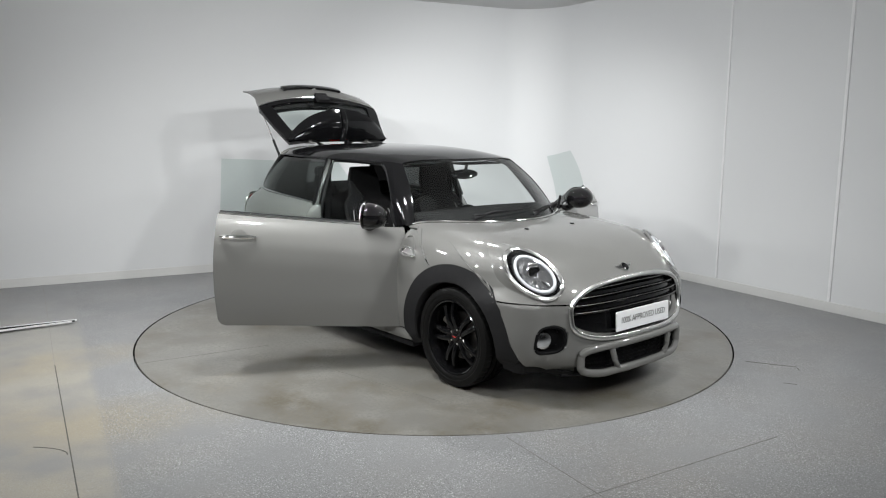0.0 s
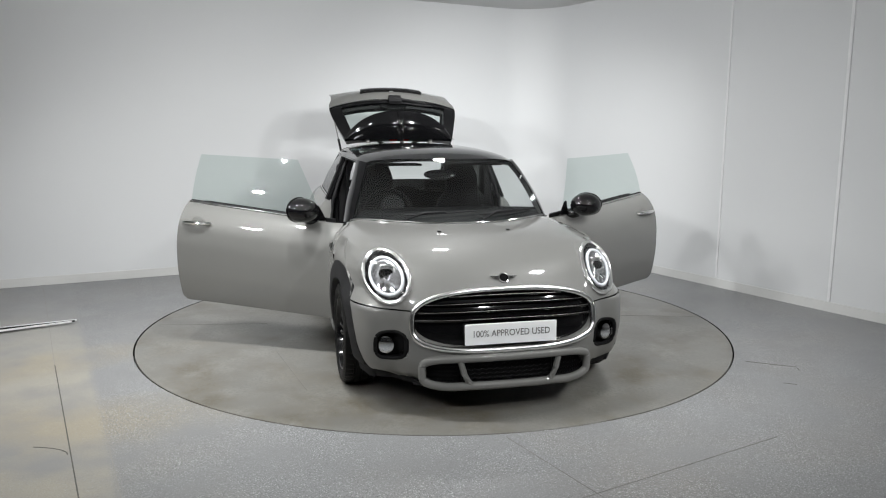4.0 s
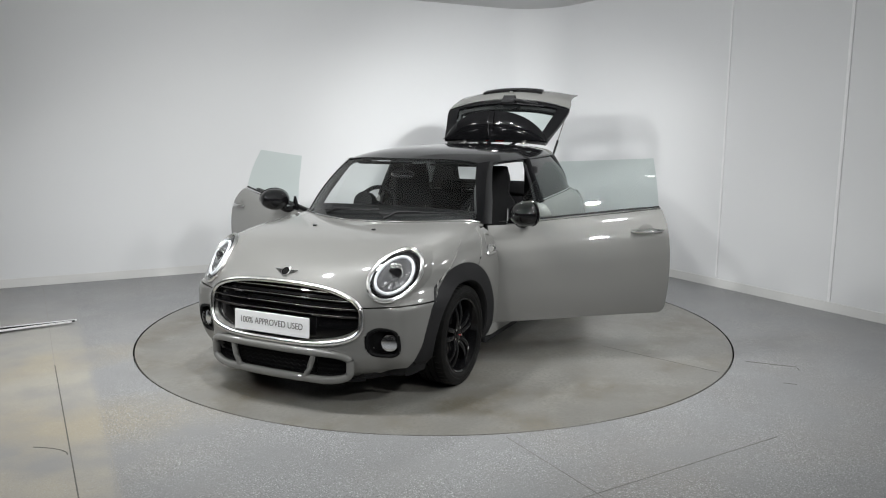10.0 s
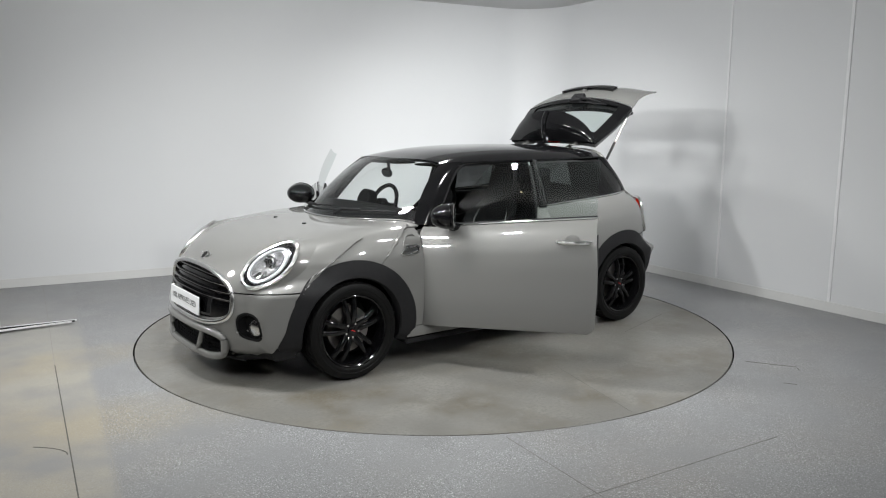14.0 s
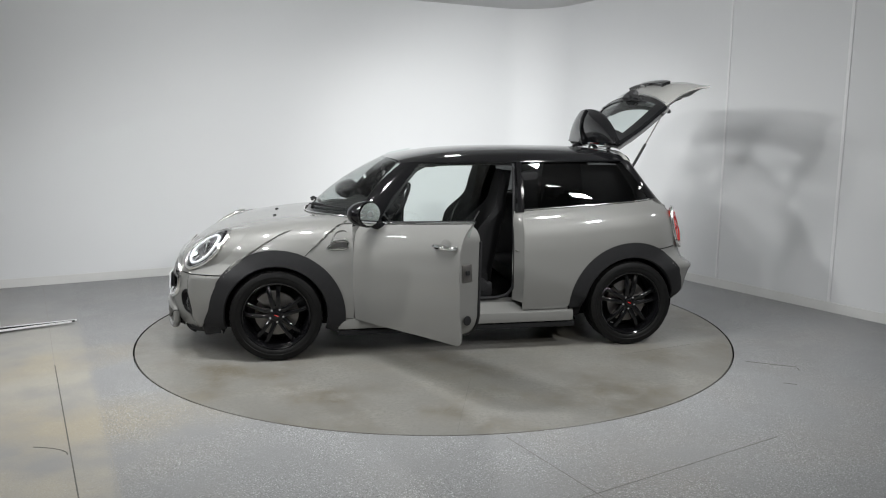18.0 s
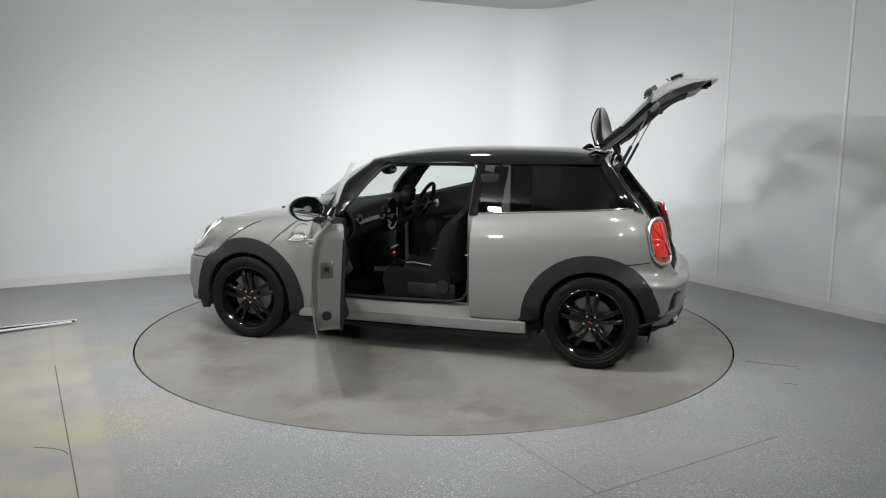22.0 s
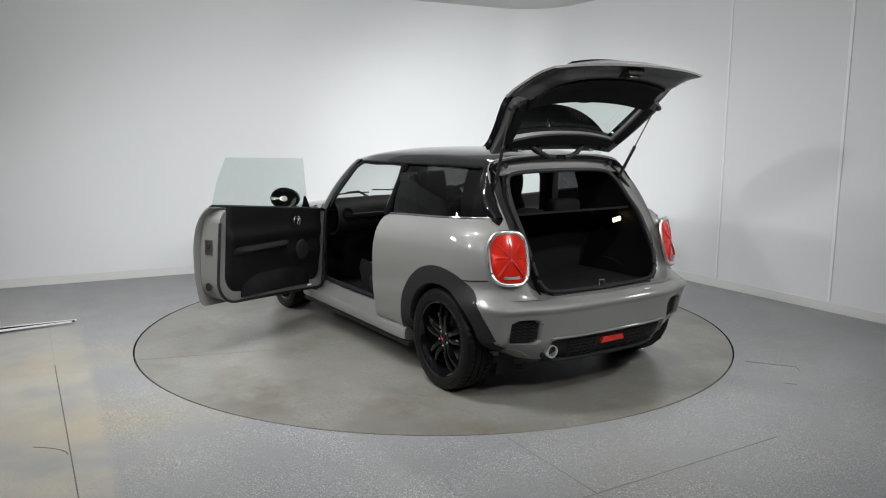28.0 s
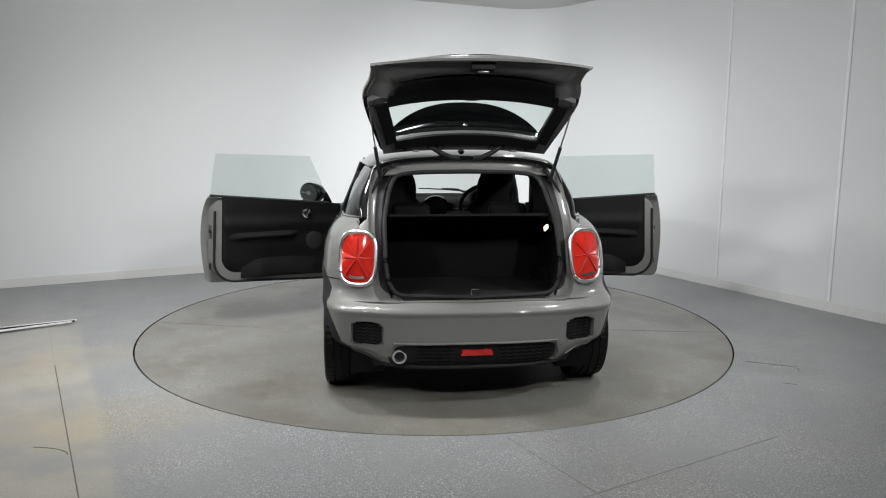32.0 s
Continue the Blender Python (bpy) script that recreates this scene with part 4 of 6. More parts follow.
# ---- wheels ----
def tyre_mesh():
    """Tyre with a grooved tread and notched shoulders, its outer side at +y."""
    prof = [(0.224, -0.085), (0.245, -0.10), (0.280, -0.103), (0.298, -0.095), (0.304, -0.080), (0.306, -0.072), (0.306, -0.048), (0.299, -0.046), (0.299, -0.040),
            (0.306, -0.038), (0.306, -0.004), (0.299, -0.003), (0.299, 0.003), (0.306, 0.004), (0.306, 0.038), (0.299, 0.040), (0.299, 0.046), (0.306, 0.048),
            (0.306, 0.072), (0.304, 0.080), (0.298, 0.095), (0.280, 0.103), (0.262, 0.104), (0.258, 0.1015), (0.245, 0.102), (0.232, 0.096), (0.224, 0.085)]
    bm = bmesh.new()
    seg, rings = 144, []
    for k in range(seg):
        a = k * math.tau / seg
        c, s = math.cos(a), math.sin(a)
        cut = 0.005 if k % 3 == 0 else 0.0
        rings.append([bm.verts.new(((r - (cut if r > 0.3 and abs(h) > 0.047 else 0)) * c, h, (r - (cut if r > 0.3 and abs(h) > 0.047 else 0)) * s)) for r, h in prof])
    m = len(prof)
    for k in range(seg):
        a, b = rings[k], rings[(k + 1) % seg]
        for j in range(m - 1):
            bm.faces.new((a[j], b[j], b[j + 1], a[j + 1]))
    return bm


def spoke_mesh(side):
    """One slim half of a twin spoke, along +z, bowed towards the rim."""
    n = 8
    def p(u, v):
        r = mix(0.045, 0.212, u)
        y = 0.066 + 0.018 * math.sin(math.pi * min(1, u * 1.05)) - 0.004 * u
        off = side * (0.016 + 0.022 * u**1.1)
        half = mix(0.017, 0.012, math.sin(math.pi * u * 0.6)) + (0.006 * u**4)
        w = (2 * v - 1)
        return (off + half * w, y - 0.006 * w * w, r)
    def q(u, v):
        x, y, z = p(u, v)
        return (x * 1.0, y - mix(0.035, 0.028, u), z)
    return grid(p, 12, 4, 0, q)


def wheel(name, at, s, spin):
    rim = lathe([(0.226, 0.088), (0.229, 0.093), (0.224, 0.097), (0.216, 0.092), (0.208, 0.070), (0.196, 0.03), (0.192, -0.08), (0.224, -0.088), (0.226, -0.09)], 64, "Y", False)
    w = part(name, rim, ALLOY, car, "gloss black alloy wheel with five twin spokes")
    w.matrix_local = Matrix.Translation((at, s * TRACK, R_TYRE)) @ pose(0, 0, 0, 0, spin, 0 if s > 0 else 180)
    part("tyre", tyre_mesh(), RUBBER, w, "low black tyre", angle=30)
    for k in range(5):
        for side in (1, -1):
            part("spoke", moved(spoke_mesh(side), pose(0, 0, 0, 0, 72 * k, 0)), ALLOY, w)
    part("hub", lathe([(0.0, 0.070), (0.028, 0.070), (0.031, 0.064), (0.058, 0.060), (0.062, 0.05), (0.062, 0.0), (0.0, 0.0)], 40, "Y", False), ALLOY, w)
    part("hub_cap", lathe([(0.0, 0.0735), (0.020, 0.073), (0.026, 0.069), (0.0, 0.066)], 32, "Y", False), BLACK_PAINT, w)
    part("cap_mark", moved(box(-0.015, 0.015, 0.0735, 0.0750, -0.003, 0.003, 0.001, 1), pose(0, 0, 0, 0, -25, 0)), RED, w)
    for k in range(5):
        a = radians(72 * k + 36)
        part("wheel_nut", moved(lathe([(0.0, 0.008), (0.007, 0.008), (0.0085, 0.0), (0.0, 0.0)], 8, "Y", False), Matrix.Translation((0.045 * math.sin(a), 0.058, 0.045 * math.cos(a)))), CHROME, w)
    part("brake_disc", lathe([(0.06, 0.012), (0.145, 0.012), (0.145, -0.012), (0.06, -0.012)], 48, "Y"), STEEL, w)
    a0 = radians(70)
    cal = grid(lambda u, v: (mix(0.10, 0.165, v) * math.cos(a0 + radians(50) * (u - 0.5)), 0.036, mix(0.10, 0.165, v) * math.sin(a0 + radians(50) * (u - 0.5))), 8, 2, 0,
               lambda u, v: (mix(0.10, 0.165, v) * math.cos(a0 + radians(50) * (u - 0.5)), -0.03, mix(0.10, 0.165, v) * math.sin(a0 + radians(50) * (u - 0.5))))
    part("brake_caliper", cal, STEEL, w)
    part("wheel_inside", lathe([(0.0, -0.07), (0.19, -0.07), (0.19, -0.075), (0.0, -0.075)], 32, "Y", False), TRIM, w)
    return w


for at, s, spin in ((WB, 1, 5), (WB, -1, 20), (-WB, 1, -3), (-WB, -1, 12)):
    wheel("wheel", at, s, spin)

# ---- doors, standing open ----
HINGE, OPEN, LIFT = Vector((0.70, 0.80, 0.0)), 62.7, 2.3
SLIP = Vector((-0.014, 0.030, 0.0))  # the hinges carry the open door a little outwards
D_F, D_R = 0.728, -0.438


def door_low(x):
    return 0.268 + 0.020 * ease((D_F - x) / 1.1)


def door_cols(u, inset, r_front, r_rear):
    """x and the z range of one column of a door outline with rounded lower corners."""
    x = mix(D_F - inset, D_R + inset, u)
    lo, hi = door_low(x) + inset, belt(x) - 0.002
    df, dr = D_F - inset - x, x - (D_R + inset)
    for d, r in ((df, r_front), (dr, r_rear)):
        if d < r:
            lo += r - math.sqrt(max(0, r * r - (r - d) ** 2))
    return x, lo, hi


def cosine(u):
    return 0.5 - 0.5 * math.cos(math.pi * u)


def door_skin(u, v):
    x, lo, hi = door_cols(cosine(u), 0.0, 0.015, 0.05)
    z = mix(lo, hi, v)
    # the rear edge bows outwards above the foot
    bow = 0.035 * math.sin(math.pi * min(1, max(0, (z - 0.27) / 0.80))) - 0.012
    x -= bow * ease((-0.1 - x) / 0.34)
    return on_side(x, z) - HINGE


def door_shell(u, v, depth):
    x, lo, hi = door_cols(cosine(u), 0.028, 0.05, 0.16)
    dr = x - (D_R + 0.028)
    if dr < 0.09:
        hi -= 0.09 - math.sqrt(max(0, 0.09**2 - (0.09 - dr) ** 2))
    z = mix(lo, hi - 0.012, v)
    y = body_y(x, z) - 0.012 if depth == 0 else mix(0.688, 0.665, v)
    return Vector((x, y, z)) - HINGE


def card(u, v, depth):
    x, lo, hi = door_cols(cosine(u), 0.085, 0.06, 0.12)
    z = mix(lo + 0.01, belt(x) + 0.012, v)
    base = mix(0.690, 0.668, v)
    if depth == 0:
        return Vector((x, base, z)) - HINGE
    bulge = 0.022 + 0.020 * math.exp(-((z - 0.76) / 0.05) ** 2) + 0.018 * math.exp(-((z - 0.60) / 0.07) ** 2) * ease((x + 0.3) / 0.4)
    edge = min(1.0, min(u, 1 - u) * 9, v * 8)
    return Vector((x, base - bulge * edge - 0.004, z)) - HINGE


def door(s):
    skin = part("door", flip(grid(door_skin, 40, 34, 0.010), s), PAINT, car, "grey door standing wide open")
    skin.matrix_local = Matrix.Translation((HINGE.x + SLIP.x, s * (HINGE.y + SLIP.y), 0)) @ pose(0, 0, 0, 0, 0, -s * OPEN) @ pose(0, 0, 0, 0, LIFT, 0)
    part("door_shell", flip(grid(lambda u, v: door_shell(u, v, 0), 36, 20, 0, lambda u, v: door_shell(u, v, 1)), s), PAINT, skin)
    part("door_card", flip(grid(lambda u, v: card(u, v, 1), 36, 28, 0, lambda u, v: card(u, v, 0)), s), TRIM, skin, "black inner door card")
    # rubber seal round the shell
    rim = [door_shell(k / 30, 0, 1) for k in range(31)]
    rim += [door_shell(1, k / 8, 1) for k in range(1, 9)]
    rim = [door_shell(0, 1 - k / 8, 1) for k in range(8)] + rim
    part("door_seal", flip(tube([p + Vector((0, -0.004, 0)) for p in rim], 0.010, 6), s), PLASTIC, skin)
    # waist strip
    part("waist_strip", flip(tube([on_side(x, belt(x) + 0.004, 0.003) - HINGE for x in np.linspace(0.60, D_R + 0.005, 24)], 0.007, 8), s), CHROME, skin, "chrome waist strip")
    part("window_seal", flip(tube([Vector((x, 0.715, belt(x) + 0.010)) - HINGE for x in np.linspace(0.56, D_R + 0.01, 20)], 0.009, 6), s), PLASTIC, skin)
    # frameless side window
    def pane(u, v):
        z0 = 0.90
        x1 = -0.425
        z = mix(z0, 1.306, v)
        xf = mix(0.56, 0.27, ease(max(0, (z - 0.93)) / 0.55) * 0.4 + max(0, (z - 0.93)) / 0.405 * 0.6)
        x = mix(xf, x1, u)
        return Vector((x, glass_y(x, z) - 0.012, z)) - HINGE
    part("side_window", flip(grid(pane, 18, 14), s), GLASS_GREEN, skin, "greenish frameless side window").visible_shadow = False
    # little black sail in front of the mirror
    part("mirror_sail", flip(moved(prism([(0.0, 0.0), (-0.10, 0.0), (-0.075, 0.035), (-0.06, 0.10), (-0.035, 0.06)], 0.02, None, 0.004), Matrix.Translation(Vector((0.60, 0.722, 0.915)) - HINGE) @ pose(0, 0, 0, 90, 0, 0)), s), BLACK_PAINT, skin)
    # outside handle
    hx, hz = -0.315, 0.846
    hy = body_y(hx, hz) - HINGE.y
    part("handle_recess", flip(moved(lathe([(0.0, 0.0012), (0.046, 0.0012), (0.052, -0.002), (0.0, -0.002)], 28, "Y", False), Matrix.Translation((hx - HINGE.x + 0.005, hy, hz - 0.006))), s), PAINT, skin)
    part("door_handle", flip(tube([(hx - HINGE.x + d, hy + o, hz) for d, o in ((0.105, 0.006), (0.09, 0.020), (0.05, 0.034), (0.0, 0.038), (-0.05, 0.034), (-0.09, 0.020), (-0.105, 0.006))], [0.008, 0.012, 0.013, 0.013, 0.013, 0.012, 0.008], 8, flat=1.0), s), CHROME, skin, "chrome door handle")
    # inside: latch, loudspeaker, pull handle, hinges
    lx = D_R + 0.026 - HINGE.x
    part("door_latch", flip(moved(box(-0.004, 0.004, -0.035, 0.035, -0.05, 0.05, 0.003), Matrix.Translation((lx, -0.035, 0.70))), s), STEEL, skin)
    part("latch_hook", flip(box(lx - 0.012, lx - 0.002, -0.05, -0.02, 0.69, 0.715, 0.004), s), PLASTIC, skin)
    part("shut_plug", flip(moved(lathe([(0.0, 0.004), (0.026, 0.003), (0.028, 0.0), (0.0, 0.0)], 20, "X", False), Matrix.Translation((lx - 0.002, -0.03, 0.43)) @ Matrix.Diagonal((-1, 1, 1, 1))), s), PLASTIC, skin)
    part("inside_handle", flip(moved(lathe([(0.0, 0.018), (0.022, 0.014), (0.036, 0.006), (0.038, 0.0), (0.0, 0.0)], 28, "Y", False), Matrix.Translation((0.32 - HINGE.x, 0.625 - HINGE.y, 0.845)) @ Matrix.Diagonal((1, -1, 1, 1))), s), CHROME, skin)
    part("handle_bar", flip(tube([(0.32 - HINGE.x, 0.60 - HINGE.y, 0.872), (0.32 - HINGE.x, 0.596 - HINGE.y, 0.845), (0.32 - HINGE.x, 0.60 - HINGE.y, 0.815)], 0.007, 6), s), CHROME, skin)
    part("loudspeaker", flip(moved(lathe([(0.0, 0.014), (0.05, 0.020), (0.072, 0.012), (0.078, 0.0), (0.0, 0.0)], 32, "Y", False), Matrix.Translation((0.40 - HINGE.x, 0.650 - HINGE.y, 0.62)) @ Matrix.Diagonal((1, -1, 1, 1))), s), PLASTIC, skin)
    part("armrest", flip(grid(lambda u, v: Vector((mix(-0.30, 0.28, u), 0.655 - 0.055 * math.sin(math.pi * v) * min(1, 6 * u, 6 - 6 * u), mix(0.63, 0.70, v) + 0.02 * u)) - HINGE, 20, 8, 0, lambda u, v: Vector((mix(-0.30, 0.28, u), 0.668, mix(0.63, 0.70, v) + 0.02 * u)) - HINGE), s), FABRIC, skin)
    part("door_pocket", flip(grid(lambda u, v: Vector((mix(-0.20, 0.52, u), 0.672 - 0.05 * math.sin(math.pi * (0.5 + 0.5 * v)) * min(1, 5 * u, 5 - 5 * u), mix(0.34, 0.50, v) + 0.03 * math.sin(math.pi * u))) - HINGE, 20, 8, 0, lambda u, v: Vector((mix(-0.20, 0.52, u), 0.684, mix(0.34, 0.50, v))) - HINGE), s), TRIM, skin)
    for z in (0.42, 0.74):
        part("hinge", flip(box(-0.03, 0.045, -0.05, -0.005, z - 0.03, z + 0.03, 0.005), s), PLASTIC, skin)
    part("puddle_light", flip(box(0.50 - HINGE.x, 0.54 - HINGE.x, 0.664 - HINGE.y, 0.672 - HINGE.y, 0.325, 0.337, 0.002), s), LED_WHITE, skin)
    # mirror: a black pod on a foot
    mc = Vector((0.470, 0.868, 0.992)) - HINGE
    toe = Matrix.Translation(mc) @ pose(0, 0, 0, 0, 0, 20) @ Matrix.Translation(-mc)
    def pod(u, v):
        a, b = u * math.tau, mix(-90, 90, v)
        cb, sb = math.cos(radians(b)), math.sin(radians(b))
        # along x: rounded in front, flat behind
        x = 0.125 * sb if sb > 0 else 0.03 * sb
        return mc + Vector((x, 0.112 * cb**0.8 * math.cos(a), 0.083 * cb**0.8 * math.sin(a)))
    part("mirror_pod", flip(moved(grid(pod, 32, 16), toe), s), BLACK_PAINT, skin, "gloss black door mirror")
    part("mirror_rim", flip(moved(tube([mc + Vector((-0.018, 0.106 * math.cos(a), 0.078 * math.sin(a))) for a in np.linspace(0, math.tau, 33)[:-1]], 0.008, 8, closed=True), toe), s), BLACK_PAINT, skin)
    part("mirror_glass", flip(moved(grid(lambda u, v: mc + Vector((-0.031, 0.101 * v * math.cos(u * math.tau), 0.074 * v * math.sin(u * math.tau))), 32, 3, 0.003), toe), s), MIRROR, skin, "mirror glass")
    foot = [Vector((0.50, 0.74, 0.905)) - HINGE, Vector((0.49, 0.80, 0.915)) - HINGE, mc + Vector((0.03, -0.03, -0.05))]
    part("mirror_foot", flip(tube(foot, [0.045, 0.032, 0.034], 10, flat=0.7), s), BLACK_PAINT, skin)
    return skin


for s in (1, -1):
    door(s)

# door openings: black seal, B-pillar and its trims
for s in (1, -1):
    loop = [(0.66, 0.70, 0.40), (0.655, 0.705, 0.60), (0.60, 0.715, 0.88), (0.47, 0.685, 1.03), (0.37, 0.637, 1.16), (0.28, 0.60, 1.255), (0.20, 0.58, 1.293), (0.0, 0.575, 1.298), (-0.25, 0.585, 1.300),
            (-0.40, 0.588, 1.298), (-0.425, 0.60, 1.26), (-0.415, 0.66, 1.10), (-0.405, 0.705, 0.96), (-0.405, 0.73, 0.75), (-0.41, 0.735, 0.55), (-0.40, 0.73, 0.43), (-0.36, 0.72, 0.375), (-0.28, 0.715, 0.355), (0.2, 0.715, 0.345), (0.55, 0.71, 0.345), (0.63, 0.705, 0.36)]
    part("opening_seal", flip(tube(loop, 0.013, 8, closed=True), s), PLASTIC, car)
    def post(u, v):
        z = mix(0.34, belt(-0.44) - 0.005, v)
        y1 = body_y(-0.44, z) - 0.004
        return Vector((mix(-0.40, -0.447, u), mix(0.72, y1, u), z))
    part("b_pillar", flip(grid(post, 4, 14, 0.006), s), PAINT, car)
    part("b_pillar_trim", flip(tube([(-0.44, 0.735, 0.96), (-0.45, 0.69, 1.08), (-0.455, 0.64, 1.20), (-0.455, 0.60, 1.305)], [0.034, 0.03, 0.028, 0.028], 8), s), BLACK_PAINT, car)
    part("b_pillar_inside", flip(box(-0.60, -0.44, 0.58, 0.66, 0.34, 1.25, 0.03), s), TRIM, car)
    part("striker", flip(tube([(-0.418, 0.765, 0.70), (-0.398, 0.768, 0.70), (-0.398, 0.795, 0.70), (-0.418, 0.80, 0.70)], 0.004, 6), s), STEEL, car)
    # hinge post in front
    part("hinge_post", flip(grid(lambda u, v: Vector((mix(0.735, 0.655, u), mix(body_y(0.735, mix(0.30, 0.88, v)) - 0.012, 0.70, u), mix(0.30, 0.885, v))), 4, 14, 0.008), s), PAINT, car)
    part("door_check", flip(box(0.60, 0.70, 0.71, 0.75, 0.60, 0.635, 0.006), s), PLASTIC, car)
    part("tread_plate", flip(box(-0.30, 0.52, 0.675, 0.712, 0.340, 0.348, 0.003), s), STEEL, car)
    part("roof_strip", flip(tube([Vector((x, roof_edge_y(x) + 0.004, roof_edge_z(x) - 0.004)) for x in np.linspace(0.33, -1.25, 30)], 0.008, 6), s), ALLOY, car)
    part("quarter_strip", flip(tube([on_side(x, belt(x) + 0.002, 0.004) for x in np.linspace(-0.452, -1.48, 26)], 0.006, 8), s), CHROME, car)

# ---- tail: lamps, surround of the boot opening, valance ----
def boot_outline(t, outer):
    """Half of the opening's outline, from the top middle (0) round the left side to the bottom middle (1)."""
    ts = (0.0, 0.14, 0.24, 0.30, 0.42, 0.55, 0.70, 0.80, 0.87, 1.0)
    if outer:
        xs = (-1.315, -1.310, -1.300, -1.335, -1.44, -1.555, -1.685, -1.735, -1.775, -1.80)
        ys = (0.0, 0.30, 0.50, 0.556, 0.580, 0.585, 0.575, 0.560, 0.50, 0.0)
        zs = (1.385, 1.378, 1.350, 1.290, 1.150, 1.010, 0.800, 0.665, 0.607, 0.606)
    else:
        xs = (-1.335, -1.335, -1.340, -1.375, -1.45, -1.555, -1.66, -1.715, -1.74, -1.76)
        ys = (0.0, 0.25, 0.40, 0.445, 0.475, 0.495, 0.495, 0.475, 0.41, 0.0)
        zs = (1.292, 1.288, 1.272, 1.225, 1.125, 1.000, 0.830, 0.700, 0.635, 0.622)
    return Vector((tab(t, ts, xs), tab(t, ts, ys), tab(t, ts, zs)))


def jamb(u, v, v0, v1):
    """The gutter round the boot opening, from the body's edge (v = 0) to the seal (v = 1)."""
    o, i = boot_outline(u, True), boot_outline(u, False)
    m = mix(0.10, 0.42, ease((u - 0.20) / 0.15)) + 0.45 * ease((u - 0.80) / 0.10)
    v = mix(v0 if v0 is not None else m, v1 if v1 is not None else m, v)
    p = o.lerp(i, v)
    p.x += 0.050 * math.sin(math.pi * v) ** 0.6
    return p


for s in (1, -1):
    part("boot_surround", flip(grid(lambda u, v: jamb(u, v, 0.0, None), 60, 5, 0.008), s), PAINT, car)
    # body paint in shade: the gutter's darkness is put in with black plastic
    part("shaded_gutter", flip(grid(lambda u, v: jamb(u, v, None, 1.0), 60, 7, 0.008), s), PLASTIC, car, "gutter round the boot opening, its shade put in as black")
loop = [boot_outline(k / 40, False) for k in range(41)]
loop += [Vector((p.x, -p.y, p.z)) for p in loop[-2:0:-1]]
part("boot_seal", tube([p + Vector((0.0, 0, 0)) for p in loop], 0.013, 8, closed=True), PLASTIC, car, "black rubber boot seal")


def lamp_on_tail(r, a, out):
    """A rounded, upright oblong that wraps the rear corner."""
    c, q = math.cos(a), math.sin(a)
    n = 3.2
    dy = 0.098 * r * math.copysign(abs(c) ** (2 / n), c)
    z = 0.832 + 0.150 * r * math.copysign(abs(q) ** (2 / n), q)
    y = 0.640 + dy - 0.05 * (z - 0.832)

    def skin(b, h):
        return tail_skin(min(b, 0.72), 0.80) + 0.27 * (h - 0.80) + 1.0 * max(0.0, b - 0.72)

    e = 0.02
    nrm = Vector((-1.0, (skin(y + e, z) - skin(y - e, z)) / (2 * e), (skin(y, z + e) - skin(y, z - e)) / (2 * e))).normalized()
    return Vector((skin(y, z), y, z)) + nrm * out


for s in (1, -1):
    # the painted corner behind the lamp, between quarter, surround and bumper
    def corner(u, v):
        z = mix(0.604, 0.985, v)
        zz = min(z, 0.985)
        xa = tail_skin(0.60, zz) + 0.03
        a = Vector((xa, body_y(xa, min(zz, belt(xa) - 0.022)), z))
        t0, t1 = 0.52, 0.86
        o = boot_outline(mix(t1, t0, v), True)
        p = a.lerp(o, u)
        p.z = mix(a.z, o.z, u)
        p.x -= 0.006 * math.sin(math.pi * u)
        return p
    part("rear_corner", flip(grid(corner, 14, 24, 0.008), s), PAINT, car)
    tl = part("tail_lamp", flip(grid(lambda u, v: lamp_on_tail(0.86 * v, u * math.tau, 0.016 + 0.010 * (1 - v * v)), 48, 8, 0.03), s), LENS_RED, car, "red tail lamp with chrome rim, a flag pattern inside")
    part("lamp_rim", flip(tube([lamp_on_tail(0.95, k * math.tau / 64, 0.012) for k in range(64)], 0.0125, 10, closed=True), s), POLISHED, tl, "chrome lamp rim")
    for ang, r0, r1 in ((180, 0.04, 0.70), (0, 0.04, 0.70), (90, 0.05, 0.72), (228, 0.05, 0.78), (312, 0.05, 0.78), (140, 0.10, 0.70), (40, 0.10, 0.70)):
        rows = [lamp_on_tail(mix(r0, r1, q), radians(ang), 0.0160 + 0.010 * (1 - mix(r0, r1, q) ** 2 * 1.1)) for q in (0.0, 0.33, 0.66, 1.0)]
        part("lamp_bar", flip(tube(rows, [0.006, 0.008, 0.009, 0.009] if ang > 200 else 0.005, 6, flat=0.6), s), LENS_BAR, tl)
    part("reversing_light", flip(grid(lambda u, v: lamp_on_tail(0.66 + 0.10 * v, radians(mix(248, 292, u)), 0.026), 8, 2, 0.004), s), STEEL, tl)
    seam = [Vector((x, body_y(x, 0.70) + 0.0008, 0.697 + 0.010 * ease((-1.47 - x) / 0.14))) for x in np.linspace(-1.455, -1.60, 12)]
    part("bumper_shut_line", flip(tube(seam, 0.0032, 6), s), TRIM, car)
    # black mesh vents in the bumper
    def vent_face(u, v):
        y, z = 0.60 + 0.080 * (2 * u - 1), 0.425 + 0.068 * (2 * v - 1)
        return Vector((tail_skin(y, z) + 0.028, y, z))
    vent = part("bumper_vent", flip(grid(vent_face, 6, 6, 0.004), s), PLASTIC, car, "black bumper vent with mesh")
    for k in range(6):
        z = 0.375 + 0.02 * k
        part("vent_bar", flip(tube([(tail_skin(y, z) + 0.016, y, z + 0.005 * (-1) ** i) for i, y in enumerate(np.linspace(0.525, 0.675, 9))], 0.003, 5), s), PLASTIC, vent)

